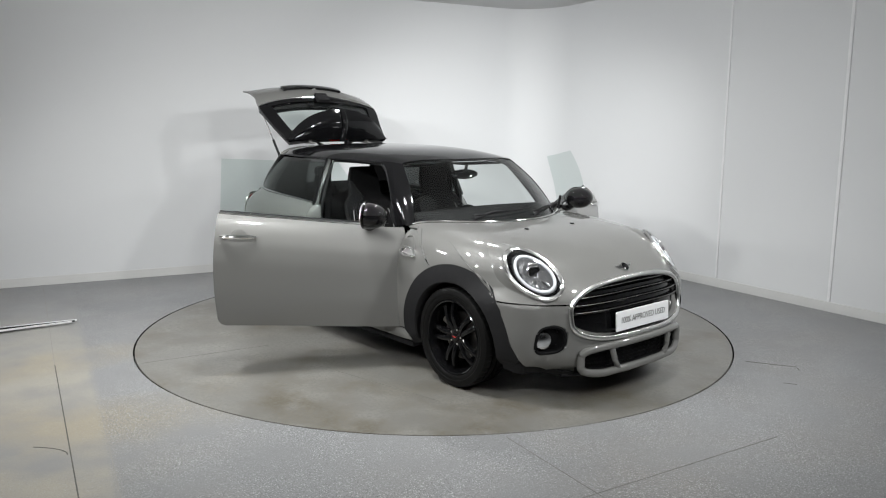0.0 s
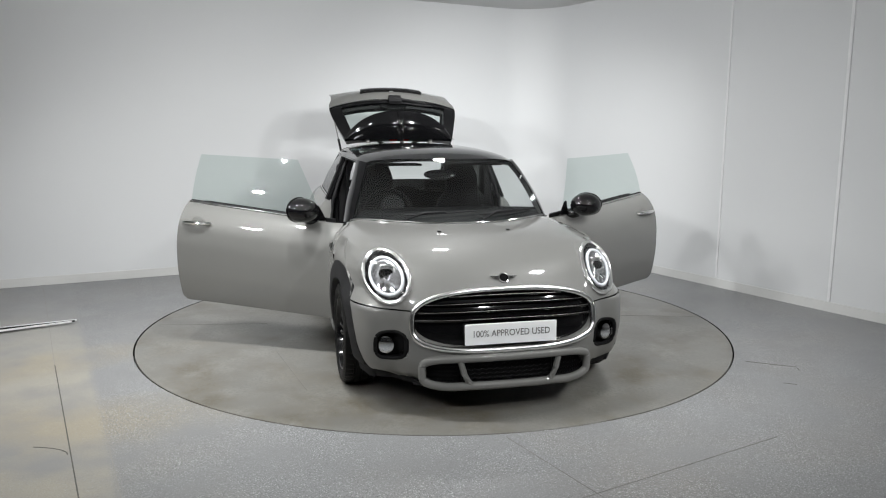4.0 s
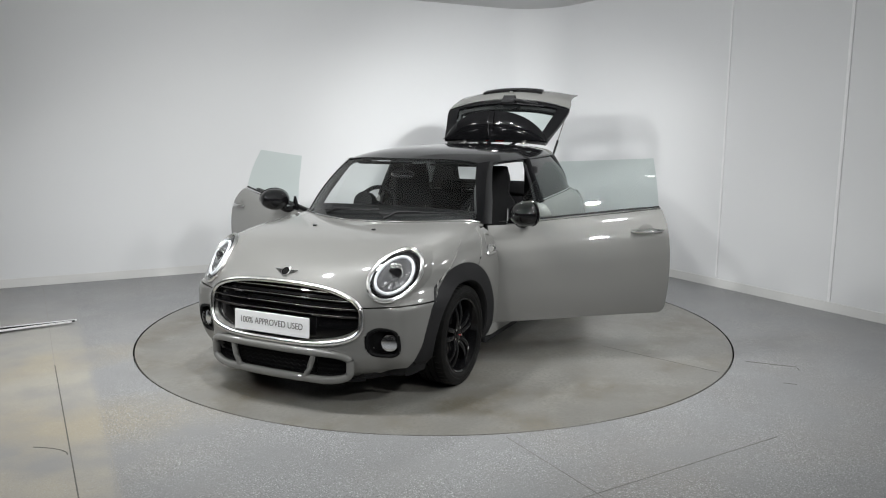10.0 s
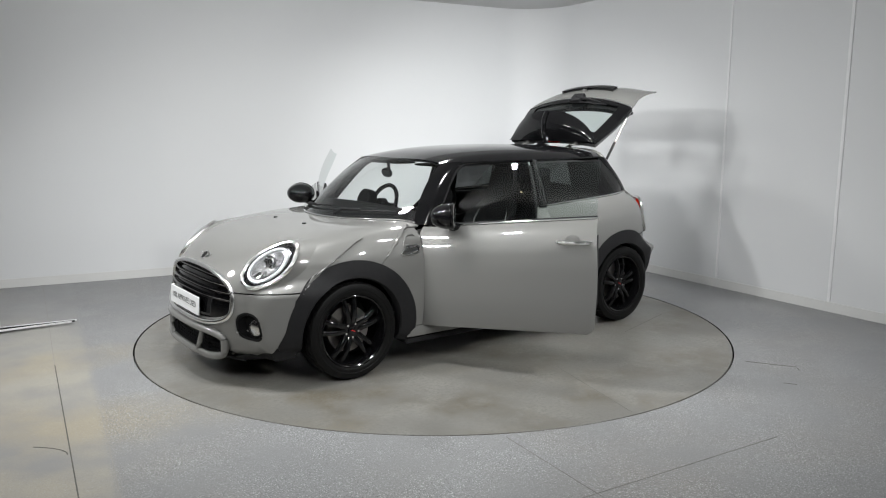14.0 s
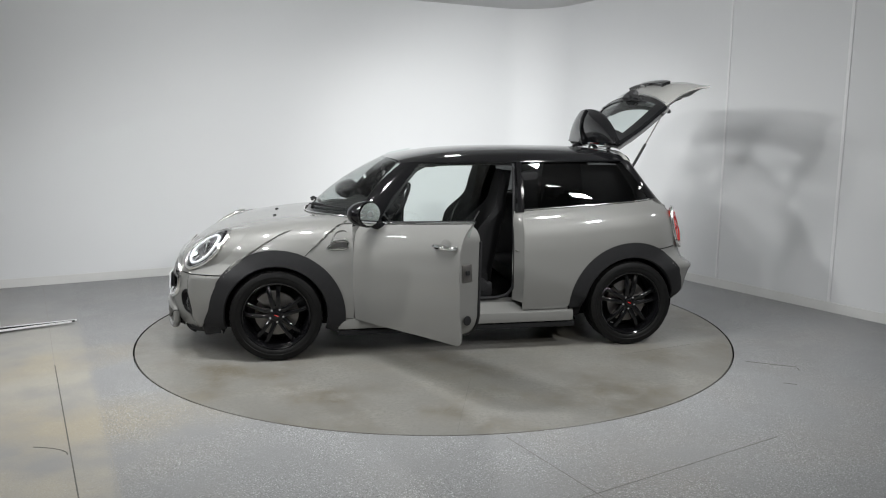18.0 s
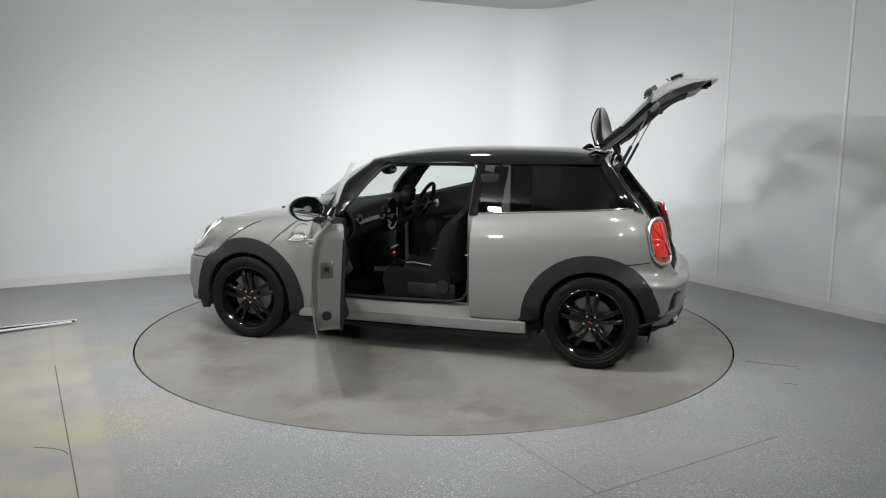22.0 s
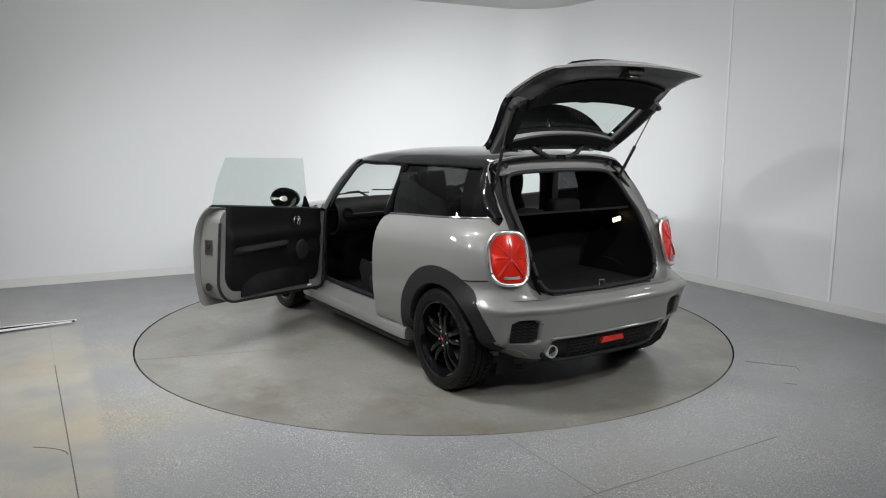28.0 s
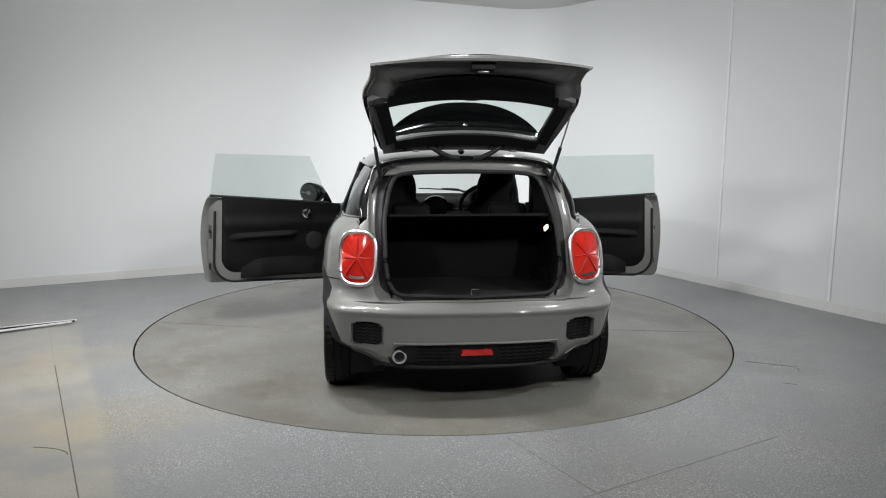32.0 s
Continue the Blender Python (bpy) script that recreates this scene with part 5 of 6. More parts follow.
# black pillars between the quarter windows and the boot opening
for s in (1, -1):
    def d_pillar(u, v):
        z = mix(belt(-1.46) + 0.006, 1.318, v)
        xg = mix(-1.435, -1.245, v)
        g = Vector((xg, glass_y(xg, z) - 0.004, z))
        o = boot_outline(tab(z, (1.01, 1.15, 1.29, 1.35), (0.55, 0.42, 0.30, 0.24)), True)
        o.z = z
        p = g.lerp(o, u)
        return p + Vector((-0.012, 0.012, 0)) * math.sin(math.pi * u)
    part("d_pillar", flip(grid(d_pillar, 8, 16, 0.01), s), BLACK_PAINT, car, "gloss black rear pillar")

# black valance with mesh, red fog lamp and the tailpipe
def valance_face(u, v):
    y, z = 0.455 * (2 * u - 1), mix(0.235, 0.374, v)
    return Vector((tail_skin(y, z) + 0.020, y, z))


valance = part("rear_valance", grid(valance_face, 30, 6, 0.006), PLASTIC, car, "black rear valance with mesh inserts")
for k in range(5):
    z = 0.262 + 0.022 * k
    for y0, y1 in ((-0.43, -0.12), (0.12, 0.33)):
        part("valance_bar", tube([(tail_skin(y, z) + 0.012, y, z + 0.005 * (-1) ** i) for i, y in enumerate(np.linspace(y0, y1, 15))], 0.0035, 5), PLASTIC, valance)
part("valance_rim", tube([(tail_skin(y, z) - 0.004, y, z) for y, z in [(0.475, 0.30)] + [(0.47 * c, 0.385) for c in np.linspace(0.96, -0.96, 25)] + [(-0.475, 0.30)]], 0.007, 8), PAINT, valance)
part("rear_lip", tube([(tail_skin(y, 0.24) + 0.006, y, 0.236) for y in np.linspace(-0.66, 0.66, 41)], 0.013, 8), PLASTIC, valance)
part("rear_fog_lamp", grid(lambda u, v: (tail_skin(0, 0.33) + 0.004, 0.09 * (2 * u - 1) * (1 - 0.12 * v), mix(0.312, 0.345, v)), 8, 3, 0, lambda u, v: (tail_skin(0, 0.33) + 0.03, 0.09 * (2 * u - 1), mix(0.312, 0.345, v))), LENS_RED, valance, "red rear fog lamp")
PIPE = material("brushed_pipe", (0.9, 0.9, 0.9), 0.42, 1.0, vary=0.04, scale=30)
pipe = Matrix.Translation((tail_skin(0.425, 0.30) + 0.034, 0.425, 0.300))
part("tailpipe", moved(lathe([(0.030, -0.034), (0.038, -0.034), (0.040, -0.030), (0.040, 0.14), (0.036, 0.14), (0.028, -0.028), (0.030, -0.034)], 36, "X", False), pipe), PIPE, car, "polished round tailpipe")
part("pipe_inside", moved(lathe([(0.0, 0.05), (0.041, 0.05), (0.041, 0.06), (0.0, 0.06)], 24, "X", False), pipe), TRIM, car)
part("pipe_surround", moved(lathe([(0.048, -0.010), (0.062, -0.006), (0.062, 0.06), (0.048, 0.06)], 32, "X"), pipe), PLASTIC, car)

# roof header behind the roof skin with hinges, hoses and stops
part("roof_header", grid(lambda u, v: (lambda k: Vector((mix(-1.314, -1.338, v) + 0.035 * math.sin(math.pi * v), 0.50 * k, mix(roof_point(-1.30, k * 0.92).z - 0.006, 1.288 - 0.012 * k * k, v))))(2 * u - 1), 30, 6, 0.01), PAINT, car)

# ---- tailgate, raised ----
HS = (0.0, 0.22, 0.45, 0.58, 0.70, 0.86, 1.0)
C_X, C_Z = (-1.235, -1.385, -1.545, -1.65, -1.755, -1.88, -1.985), (1.462, 1.630, 1.795, 1.872, 1.912, 1.918, 1.892)
E_X, E_Y, E_Z = (-1.225, -1.365, -1.545, -1.60, -1.69, -1.82, -1.915), (0.505, 0.555, 0.612, 0.608, 0.580, 0.572, 0.574), (1.442, 1.545, 1.712, 1.752, 1.805, 1.850, 1.864)


def gate_raw(t, k):
    c = Vector((tab(t, HS, C_X), 0, tab(t, HS, C_Z)))
    e = Vector((tab(t, HS, E_X), tab(t, HS, E_Y), tab(t, HS, E_Z)))
    a = abs(k)
    m = a**2.3
    return Vector((mix(c.x, e.x, m), math.copysign(e.y * a, k), mix(c.z, e.z, m)))


def gate_pt(t, k, depth=0.0):
    p = gate_raw(t, k)
    if depth:
        d = 0.01
        du = gate_raw(min(1, t + d), k) - gate_raw(max(0, t - d), k)
        dv = gate_raw(t, min(1, k + d)) - gate_raw(t, max(-1, k - d))
        n = du.cross(dv).normalized()
        if n.z > 0:
            n = -n
        p = p + n * depth
    return p


def gate_patch(t0, t1, k0, k1, d0, d1, nu=10, nv=24):
    return grid(lambda u, v: gate_pt(mix(t0, t1, u), mix(k0, k1, v), d0), nu, nv, 0, lambda u, v: gate_pt(mix(t0, t1, u), mix(k0, k1, v), d1))


G0, G1, GK = 0.12, 0.425, 0.82
gate = part("tailgate", gate_patch(0.47, 1.0, -1, 1, 0.0, 0.012, 20, 36), PAINT, car, "grey tailgate raised wide open")
frame_bm = joined(gate_patch(0.0, G0, -1, 1, 0.0, 0.03, 4, 30), gate_patch(G1, 0.468, -1, 1, 0.0, 0.03, 4, 30), gate_patch(G0, G1, GK, 1, 0.0, 0.03, 10, 5), gate_patch(G0, G1, -1, -GK, 0.0, 0.03, 10, 5))
part("window_surround", frame_bm, BLACK_PAINT, gate)
part("rear_window", grid(lambda u, v: gate_pt(mix(G0 - 0.005, G1 + 0.005, u), mix(-GK - 0.01, GK + 0.01, v), 0.008), 10, 24), GLASS_GREEN, gate, "greenish rear window").visible_shadow = False
part("gate_waist_strip", tube([gate_pt(0.475, k, -0.004) for k in np.linspace(-0.99, 0.99, 33)], 0.006, 8), CHROME, gate)
# inner side: painted flange round a black trim with a raised middle
def lower_depth(u, a):
    """The inner panel's depth: full in the middle, drawn out thin towards the edges."""
    return 0.016 + 0.060 * (1 - ease((u - 0.62) / 0.36)) * (1 - 0.85 * ease((a - 0.80) / 0.18)) + 0.012 * ease((0.97 - u) / 0.1) * (1 - ease((a - 0.9) / 0.08))


inner = joined(gate_patch(0.0, G0, -0.97, 0.97, 0.031, 0.065, 4, 30), gate_patch(G1, 0.50, -0.97, 0.97, 0.031, 0.065, 4, 30), gate_patch(G0, G1, GK, 0.97, 0.031, 0.065, 10, 5), gate_patch(G0, G1, -0.97, -GK, 0.031, 0.065, 10, 5), grid(lambda u, v: gate_pt(mix(0.50, 0.985, u), mix(-0.965, 0.965, v), 0.013), 20, 40, 0, lambda u, v: gate_pt(mix(0.50, 0.985, u), mix(-0.965, 0.965, v), lower_depth(u, abs(2 * v - 1)))))
part("gate_inner", inner, SHADED_PAINT, gate)
trim = joined(gate_patch(G1 - 0.01, 0.56, -0.80, 0.80, 0.066, 0.098, 6, 28), gate_patch(0.56, 0.74, -0.76, 0.76, 0.070, 0.100, 8, 28), gate_patch(0.055, G0 + 0.01, -0.82, 0.82, 0.066, 0.082, 3, 28), gate_patch(G0, G1, GK - 0.03, GK + 0.09, 0.066, 0.082, 10, 3), gate_patch(G0, G1, -GK - 0.09, -GK + 0.03, 0.066, 0.082, 10, 3))
part("gate_trim", trim, TRIM, gate, "black inner tailgate trim")
def hump(u, v):
    a = u * math.pi
    return gate_pt(G1 + 0.01 - 0.075 * math.sin(a) * v, 0.22 * math.cos(a) * v, 0.05)
part("wiper_motor_cover", grid(hump, 24, 5, 0.03), TRIM, gate)
lt = gate_pt(0.885, 0, 0.060)
part("gate_latch", moved(box(-0.045, 0.045, -0.062, 0.062, -0.022, 0.03, 0.006), Matrix.Translation(lt) @ pose(0, 0, 0, 0, 8, 0)), PLASTIC, gate)
part("latch_catch", moved(box(-0.026, 0.026, -0.030, 0.030, -0.034, -0.020, 0.004), Matrix.Translation(lt)), STEEL, gate)
part("plate_bar", gate_patch(0.62, 0.70, -0.50, 0.50, -0.022, 0.006, 6, 24), BLACK_PAINT, gate, "black handle bar over the plate recess")
part("gate_badge", moved(lathe([(0.0, 0.012), (0.024, 0.010), (0.030, 0.0), (0.0, 0.0)], 28, "Z", False), Matrix.Translation(gate_pt(0.585, 0, -0.002)) @ pose(0, 0, 0, 0, -38, 0)), CHROME, gate)
# rear wiper
part("rear_wiper", joined(tube([gate_pt(0.46, 0.02, -0.025), gate_pt(0.43, 0.30, -0.03), gate_pt(0.415, 0.52, -0.022)], [0.018, 0.010, 0.007], 8), tube([gate_pt(0.415, 0.08, -0.012), gate_pt(0.408, 0.62, -0.012)], 0.007, 6)), PLASTIC, gate)
part("wiper_boss", gate_patch(0.41, 0.50, -0.07, 0.12, -0.035, 0.0, 5, 6), PLASTIC, gate)
# roof spoiler, tipped up with the gate
def spoiler(u, v, d):
    k = 2 * u - 1
    a = abs(k)
    w = 0.525
    top = 1.445 + 0.255 * (1 - a**2.4) ** 0.75
    z = mix(1.440, top, v)
    y = w * k * (1 - 0.05 * v)
    x = -1.185 - 0.02 * v + 0.055 * math.sin(math.pi * v * 0.9) * (1 - a**2) - 0.03 * a**2
    if a < 0.05:
        x -= 0.010 * (1 - a / 0.05) * math.sin(math.pi * v)
    return Vector((x - d * (1 - 0.75 * v), y, z))


part("roof_spoiler", grid(lambda u, v: spoiler(u, v, 0), 60, 14, 0, lambda u, v: spoiler(u, v, 0.07)), BLACK_PAINT, gate, "gloss black roof spoiler tipped up")
part("spoiler_fin", grid(lambda u, v: spoiler(0.5 + 0.018 * (2 * u - 1), v * 1.02 - 0.06, -0.022 * (1 - (2 * u - 1) ** 2)), 6, 14, 0.012), BLACK_PAINT, gate)
part("high_brake_light", box(-1.262, -1.235, -0.09, 0.09, 1.425, 1.446, 0.006), LENS_RED, gate)
for s in (1, -1):
    foot, top = Vector((-1.345, s * 0.508, 1.235)), Vector((-1.55, s * 0.575, 1.655))
    midp = foot.lerp(top, 0.48)
    part("gas_strut", tube([foot, midp], 0.0105, 10), PLASTIC, gate, "black gas strut")
    part("strut_rod", tube([midp, top], 0.0045, 8), STEEL, gate)
    part("strut_joint", moved(lathe([(0.0, 0.014), (0.010, 0.010), (0.014, 0.0), (0.010, -0.010), (0.0, -0.014)], 12, "Z", False), Matrix.Translation(top)), PLASTIC, gate)
    part("gate_hinge", joined(box(-1.30, -1.18, s * 0.295 - 0.018, s * 0.295 + 0.018, 1.405, 1.418, 0.004), moved(box(-0.008, 0.008, -0.018, 0.018, 0.0, 0.06, 0.003), Matrix.Translation((-1.235, s * 0.295, 1.415)) @ pose(0, 0, 0, 0, -12, 0))), PAINT, gate)
    part("gate_hose", tube([(-1.285, s * 0.25, 1.475), (-1.30, s * 0.215, 1.44), (-1.32, s * 0.15, 1.40), (-1.325, s * 0.09, 1.375), (-1.325, s * 0.04, 1.37)], 0.015, 8), PLASTIC, gate)
    part("rubber_stop", moved(lathe([(0.0, 0.02), (0.014, 0.016), (0.018, 0.0), (0.0, 0.0)], 16, "X", False), Matrix.Translation(gate_pt(0.47, s * 0.95, 0.07)) @ Matrix.Diagonal((-1, 1, 1, 1))), PLASTIC, gate)
    part("header_plug", moved(lathe([(0.0, 0.006), (0.014, 0.004), (0.016, 0.0), (0.0, 0.0)], 16, "X", False), Matrix.Translation((-1.335, s * 0.43, 1.325)) @ Matrix.Diagonal((-1, 1, 1, 1))), PLASTIC, car)
    for y in (0.15, 0.36):
        part("gate_bolt", moved(lathe([(0.0, 0.006), (0.009, 0.005), (0.011, 0.0), (0.0, 0.0)], 10, "X", False), Matrix.Translation(gate_pt(0.03, s * y / 0.5, 0.068)) @ Matrix.Diagonal((-1, 1, 1, 1))), PLASTIC, gate)
# roof aerial
part("aerial", grid(lambda u, v: Vector((-1.06 - 0.10 * u, 0.022 * (2 * v - 1) * math.sin(math.pi * min(1, u * 0.75 + 0.25)), 1.405 + (0.035 * math.sin(math.pi * u**1.4) ** 0.8) * (1 - (2 * v - 1) ** 2))), 14, 8), BLACK_PAINT, car)

# ---- inside ----
part("headliner", grid(lambda u, v: roof_point(mix(-1.28, 0.34, u), (2 * v - 1) * 0.96, -0.035), 20, 16, 0.01), material("headliner_cloth", (0.09, 0.09, 0.095), 0.9, 0, 0.2, vary=0.1, scale=200), car)
part("cabin_floor", box(-1.0, 0.95, -0.66, 0.66, 0.235, 0.262, 0.01), FABRIC, car)
part("bulkhead", box(0.90, 0.94, -0.68, 0.68, 0.25, 0.86, 0.01), TRIM, car)


def dash(u, v):
    y = 0.67 * (2 * u - 1)
    a = mix(-100, 110, v)
    crown = 0.012 * (1 - (y / 0.67) ** 2)
    x = 0.62 - 0.17 * math.cos(radians(a)) * (1 - 0.1 * (y / 0.67) ** 2)
    z = 0.84 + 0.135 * math.sin(radians(a)) + crown
    if a > 90:
        x, z = mix(0.62, max(0.63, cowl_x(y) - 0.05), (a - 90) / 20), mix(0.975 + crown, 0.905, (a - 90) / 20)
    return Vector((x, y, z))


dashboard = part("dashboard", grid(dash, 40, 20, 0.01), TRIM, car, "black dashboard")
part("dash_strip", tube([dash(k / 30, 0.50) + Vector((-0.008, 0, 0)) for k in range(1, 30)], 0.022, 8), BLACK_PAINT, dashboard)
for y in (-0.60, 0.60, -0.11, 0.11):
    c = dash((y / 0.67 + 1) / 2, 0.55)
    part("air_vent", moved(lathe([(0.030, 0.0), (0.045, 0.0), (0.045, 0.03), (0.030, 0.03)], 24, "X"), Matrix.Translation(c + Vector((-0.025, 0, 0)))), ALLOY, dashboard)
c = dash(0.5, 0.50)
part("display_ring", moved(lathe([(0.105, -0.01), (0.125, -0.012), (0.130, 0.03), (0.105, 0.03)], 40, "X"), Matrix.Translation(c + Vector((-0.02, 0, 0.0)))), BLACK_PAINT, dashboard)
part("display_screen", moved(lathe([(0.0, 0.0), (0.106, 0.0), (0.106, 0.02), (0.0, 0.02)], 40, "X", False), Matrix.Translation(c + Vector((-0.015, 0, 0.0)))), material("dark_screen", (0.01, 0.01, 0.012), 0.1, 0, 0.5, rough_vary=0.02, scale=4), dashboard)
part("centre_console_panel", box(0.42, 0.58, -0.12, 0.12, 0.45, 0.74, 0.03), TRIM, car)
for k in range(5):
    part("toggle_switch", tube([(0.415, -0.07 + 0.035 * k, 0.60), (0.398, -0.07 + 0.035 * k, 0.605)], 0.006, 6), CHROME, car)
part("start_switch", moved(box(-0.012, 0.0, -0.014, 0.014, -0.006, 0.006, 0.003), Matrix.Translation((0.41, 0.0, 0.555))), material("red_switch", (0.5, 0.02, 0.01), 0.3, 0, 0.5, glow=(1, 0.05, 0.02), glow_power=1.2), car, "glowing red start switch")
part("console", box(-0.40, 0.44, -0.10, 0.10, 0.25, 0.47, 0.04), TRIM, car)
part("gear_lever", tube([(0.22, 0, 0.46), (0.20, 0, 0.56), (0.195, 0, 0.60)], [0.012, 0.012, 0.024], 10), BLACK_PAINT, car)
part("console_armrest", box(-0.42, -0.14, -0.075, 0.075, 0.56, 0.62, 0.025), FABRIC, car)

# steering wheel on the right-hand side
sw = Matrix.Translation((0.275, -0.365, 0.925)) @ pose(0, 0, 0, 0, -24, 0)
wheel_ring = part("steering_wheel", moved(tube([(0, 0.178 * math.cos(a), 0.178 * math.sin(a)) for a in np.linspace(0, math.tau, 49)[:-1]], 0.0165, 10, closed=True), sw), FABRIC, car, "black leather steering wheel")
part("wheel_boss", moved(lathe([(0.0, -0.03), (0.05, -0.026), (0.066, 0.0), (0.05, 0.05), (0.0, 0.06)], 28, "X", False), sw), TRIM, wheel_ring)
part("boss_badge", moved(lathe([(0.018, -0.033), (0.024, -0.033), (0.024, -0.026), (0.018, -0.026)], 24, "X"), sw), CHROME, wheel_ring)
for a in (0, 180, 270):
    part("wheel_spoke", moved(tube([(0, 0.05 * math.cos(radians(a)), 0.05 * math.sin(radians(a))), (0, 0.17 * math.cos(radians(a)), 0.17 * math.sin(radians(a)))], [0.026, 0.016], 8, flat=0.5), sw), TRIM, wheel_ring)
part("steering_column", tube([(0.30, -0.365, 0.91), (0.52, -0.365, 0.81)], 0.045, 10), TRIM, car)
part("instrument_dial", moved(lathe([(0.0, 0.0), (0.070, 0.0), (0.082, -0.02), (0.088, 0.0), (0.080, 0.06), (0.0, 0.07)], 32, "X", False), Matrix.Translation((0.40, -0.365, 0.975)) @ pose(0, 0, 0, 0, -20, 0)), TRIM, car)


def seat_back(u, v):
    """Sport backrest in one piece with its headrest."""
    h = v * 0.80
    half = tab(h, (0.0, 0.15, 0.40, 0.52, 0.60, 0.68, 0.80), (0.235, 0.25, 0.245, 0.20, 0.135, 0.135, 0.10))
    k = 2 * u - 1
    x = -0.16 - 0.20 * (h / 0.8) + 0.11 * abs(k) ** 3 * ease(h / 0.1) * (1 - ease((h - 0.36) / 0.20))
    return Vector((x, half * k, 0.46 + h * 0.985))


def seat_back_rear(u, v):
    p = seat_back(u, v)
    k = 2 * u - 1
    th = 0.13 * (1 - 0.6 * abs(k) ** 3) * (1 - 0.35 * v)
    return p - Vector((th, 0, 0.01))


def seat_cushion(u, v):
    k = 2 * u - 1
    x = mix(-0.22, 0.30, v)
    z = 0.45 + 0.06 * v + 0.06 * abs(k) ** 3
    if v > 0.85:
        z -= 0.10 * ((v - 0.85) / 0.15) ** 2
    return Vector((x, 0.245 * k * (1 - 0.06 * v**3), z))


PIPING = material("grey_piping", (0.22, 0.22, 0.22), 0.7, 0, 0.3, vary=0.1, scale=80)


def front_seat(y, shift):
    m = Matrix.Translation((shift, y, 0))
    back = part("seat_backrest", moved(grid(seat_back, 16, 24, 0, seat_back_rear), m), FABRIC, car, "black cloth sport seat with grey piping")
    part("seat_cushion", moved(grid(seat_cushion, 14, 18, 0, lambda u, v: (lambda p: Vector((p.x - 0.02, p.y * 0.92, 0.33)))(seat_cushion(u, v))), m), FABRIC, back)
    part("seat_base", moved(box(-0.25, 0.22, -0.22, 0.22, 0.26, 0.36, 0.02), m), TRIM, back)
    for s in (1, -1):
        part("seat_piping", moved(tube([seat_cushion(0.5 + s * 0.33, k / 10) + Vector((0, 0, 0.006)) for k in range(1, 10)], 0.004, 5), m), PIPING, back)
        part("back_piping", moved(tube([seat_back(0.5 + s * 0.36, k / 12) + Vector((0.008, 0, 0)) for k in range(0, 8)], 0.004, 5), m), PIPING, back)
        part("side_cover", moved(box(-0.26, 0.10, s * 0.235 - 0.02, s * 0.235 + 0.02, 0.34, 0.45, 0.018), m), PLASTIC, back)
    part("recliner", moved(lathe([(0.0, 0.272), (0.045, 0.27), (0.05, 0.25), (0.0, 0.25)], 20, "Y", False), m @ Matrix.Translation((-0.17, 0, 0.43))), PLASTIC, back)
    part("buckle", moved(box(-0.20, -0.16, -0.27, -0.25, 0.50, 0.56, 0.006), m), RED, back)


front_seat(0.36, -0.02)
front_seat(-0.36, 0.0)


# rear bench, parcel shelf, boot
def bench_back(u, v):
    y = 0.60 * (2 * u - 1)
    lobes = 0.03 * (math.cos(y * math.pi / 0.30) if abs(y) < 0.6 else 0)
    top = 0.985 + 0.02 * math.cos(y * math.pi / 0.30) + (0.018 if abs(y) < 0.09 else 0)
    return Vector((-0.88 - 0.13 * v + lobes * 0.4, y, mix(0.42, top, v)))


bench = part("rear_bench", grid(bench_back, 36, 12, 0, lambda u, v: bench_back(u, v) - Vector((0.13 - 0.03 * v, 0, 0))), FABRIC, car, "black rear seat bench")
part("bench_cushion", box(-0.98, -0.50, -0.60, 0.60, 0.36, 0.47, 0.04), FABRIC, bench)
for s in (1, -1):
    part("headrest", moved(box(-0.06, 0.05, -0.12, 0.12, -0.05, 0.06, 0.035, 3), Matrix.Translation((-1.03, s * 0.31, 1.015))), FABRIC, bench)
    # linings: rear sides, boot sides
    part("rear_side_lining", flip(box(-1.16, -0.47, 0.62, 0.69, 0.26, 0.985, 0.02), s), TRIM, car)
    def boot_side(u, v):
        z = mix(0.56, 1.28, v)
        lim = tab(z, (0.6, 0.7, 0.83, 1.0, 1.125, 1.225, 1.28), (0.46, 0.49, 0.51, 0.51, 0.50, 0.47, 0.45))
        xe = -tab(z, (0.56, 0.70, 0.83, 1.0, 1.125, 1.225, 1.28), (1.74, 1.71, 1.655, 1.55, 1.445, 1.37, 1.335))
        x = mix(-0.98, xe + 0.01, u)
        return Vector((x, lim + (0.05 if z < 1.0 else 0.0) * math.sin(math.pi * u), z))
    part("boot_side_lining", flip(grid(boot_side, 14, 16, 0.008), s), TRIM, car)
part("boot_floor", box(-1.745, -0.98, -0.50, 0.50, 0.575, 0.60, 0.008), FABRIC, car, "black boot carpet")
part("boot_sill_trim", box(-1.755, -1.69, -0.40, 0.40, 0.598, 0.624, 0.008), PLASTIC, car)
part("boot_back", box(-1.045, -1.015, -0.54, 0.54, 0.57, 0.99, 0.01), FABRIC, car)
shelf = grid(lambda u, v: Vector((mix(-1.10, -1.47, u), 0.47 * (2 * v - 1), mix(1.0, 1.055, u))), 6, 10, 0.014)
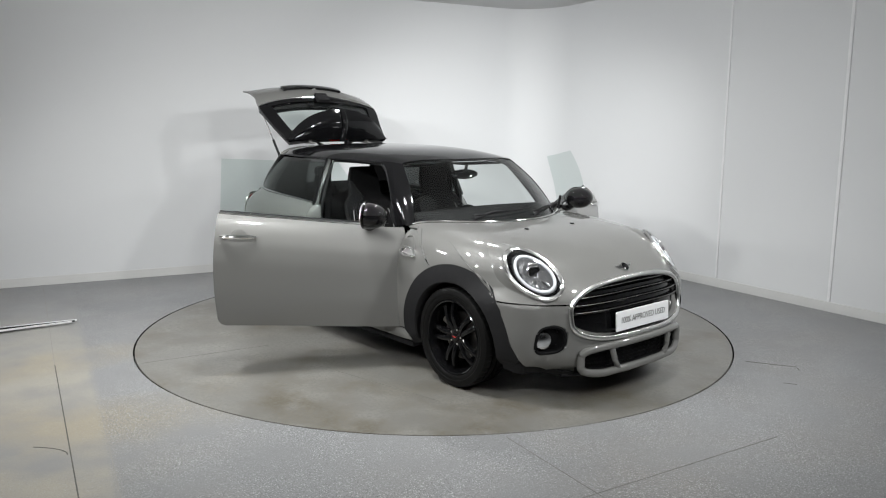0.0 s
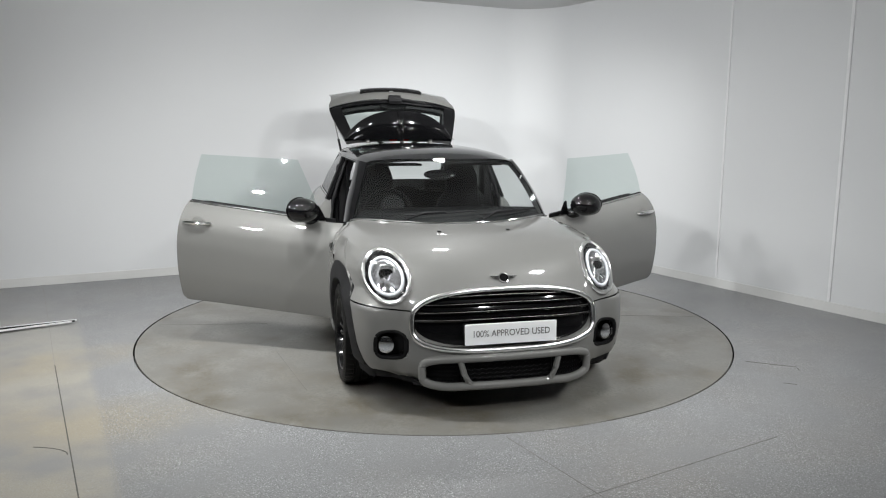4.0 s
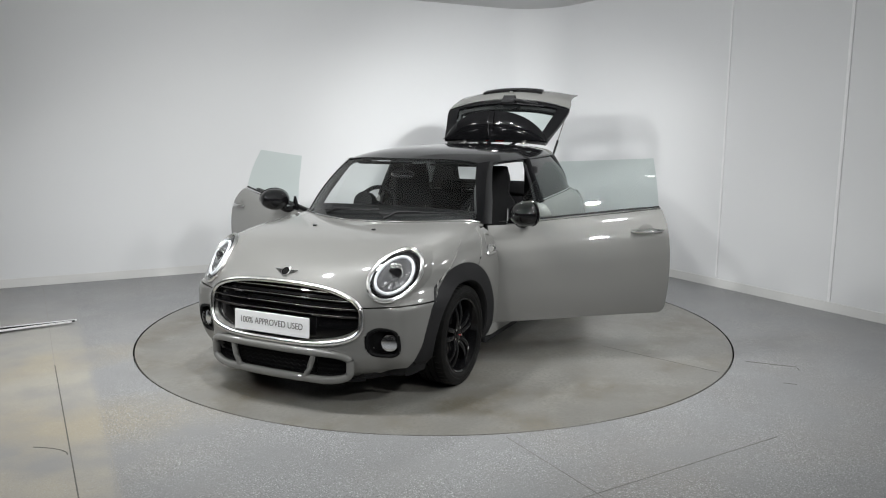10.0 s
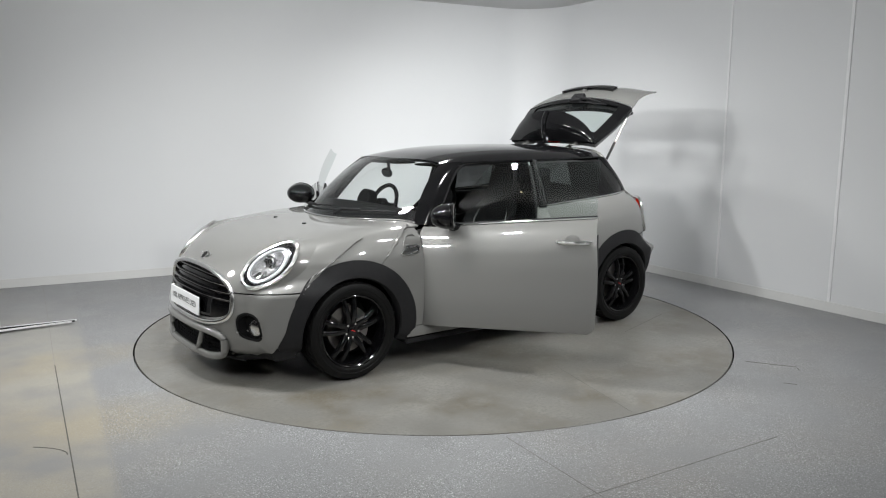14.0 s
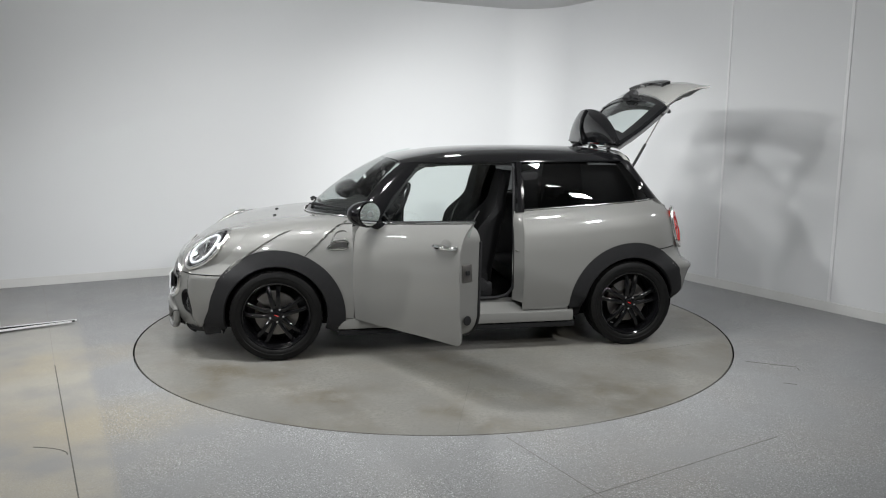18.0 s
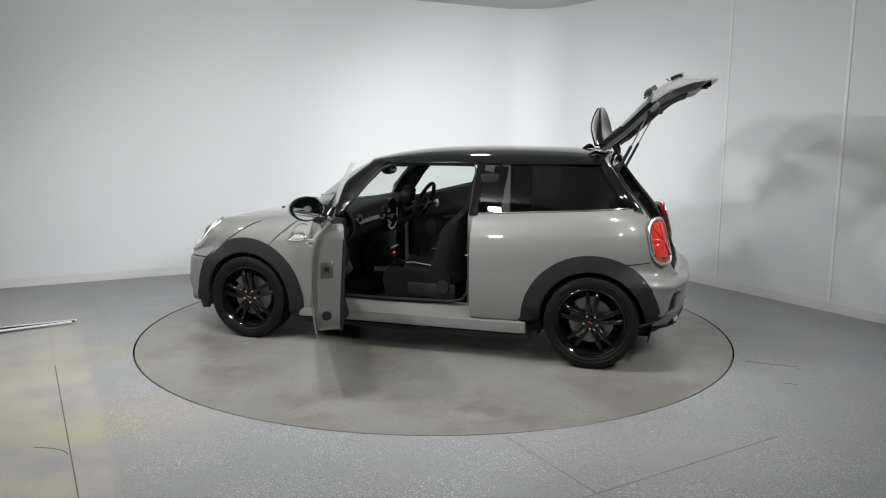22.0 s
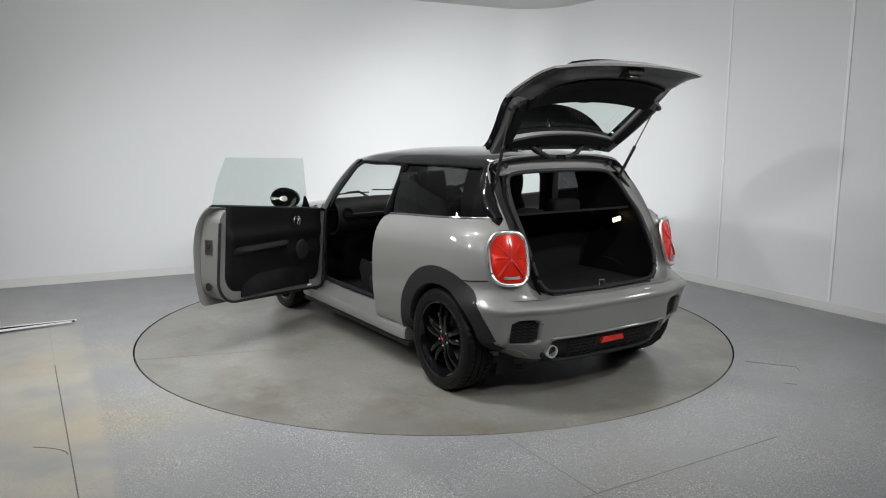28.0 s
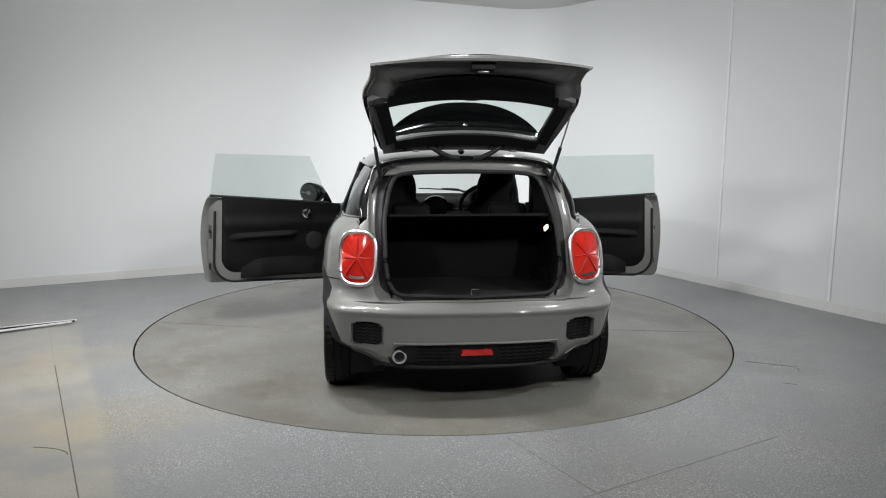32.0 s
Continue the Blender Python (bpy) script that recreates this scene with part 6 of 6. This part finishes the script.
part("parcel_shelf", shelf, FABRIC, car, "black parcel shelf")
BOOT_GLOW = material("boot_light", (0.9, 0.8, 0.6), 0.4, 0, 0.4, glow=(1.0, 0.78, 0.45), glow_power=3.0)
part("boot_light", moved(box(-0.035, 0.035, -0.006, 0.006, -0.014, 0.014, 0.004), Matrix.Translation((-1.36, -0.488, 0.955)) @ pose(0, 0, 0, 0, 20, 0)), BOOT_GLOW, car, "warm boot light, lit")
for y in (-0.27, 0.25):
    part("boot_hook", tube([(-1.048, y, 0.79), (-1.062, y, 0.785), (-1.064, y, 0.77)], 0.006, 6), CHROME, car)
part("boot_catch", tube([(-1.73, -0.02, 0.625), (-1.73, -0.02, 0.66), (-1.73, 0.02, 0.66), (-1.73, 0.02, 0.625)], 0.005, 6), STEEL, car)
part("inside_mirror", moved(grid(lambda u, v: Vector((0.02 * math.sin(math.pi * v), 0.115 * math.cos(u * math.tau) * math.sin(math.pi * v) ** 0.5, 0.036 * math.sin(u * math.tau) * math.sin(math.pi * v) ** 0.5)), 28, 8), Matrix.Translation((0.43, -0.02, 1.215)) @ pose(0, 0, 0, 0, 0, -12)), BLACK_PAINT, car, "black inside mirror")
part("mirror_stem", tube([(0.44, -0.01, 1.22), (0.45, 0.0, 1.285)], 0.012, 6), BLACK_PAINT, car)
for s in (1, -1):
    part("sun_visor", flip(box(0.12, 0.30, 0.12, 0.50, 1.270, 1.285, 0.006), s), TRIM, car)
    part("c_pillar_inside", flip(grid(lambda u, v: Vector((mix(-1.22, -1.33, u) - 0.15 * (1 - v), glass_y(-1.25, mix(1.0, 1.31, v)) - 0.03 - 0.05 * u, mix(0.98, 1.31, v))), 4, 8, 0.01), s), TRIM, car)



def motions():
    """The turntable and the car on it turn together."""
    rows_table, rows_car = [], []
    for k in range(33):
        turn = Matrix.Rotation(radians(START + TURN * k), 4, "Z")
        rows_table.append((float(k), turn))
        rows_car.append((float(k), turn @ Matrix.Translation((*CAR_OFF, 0.0))))
    walk(table, rows_table)
    walk(car, rows_car)


motions()
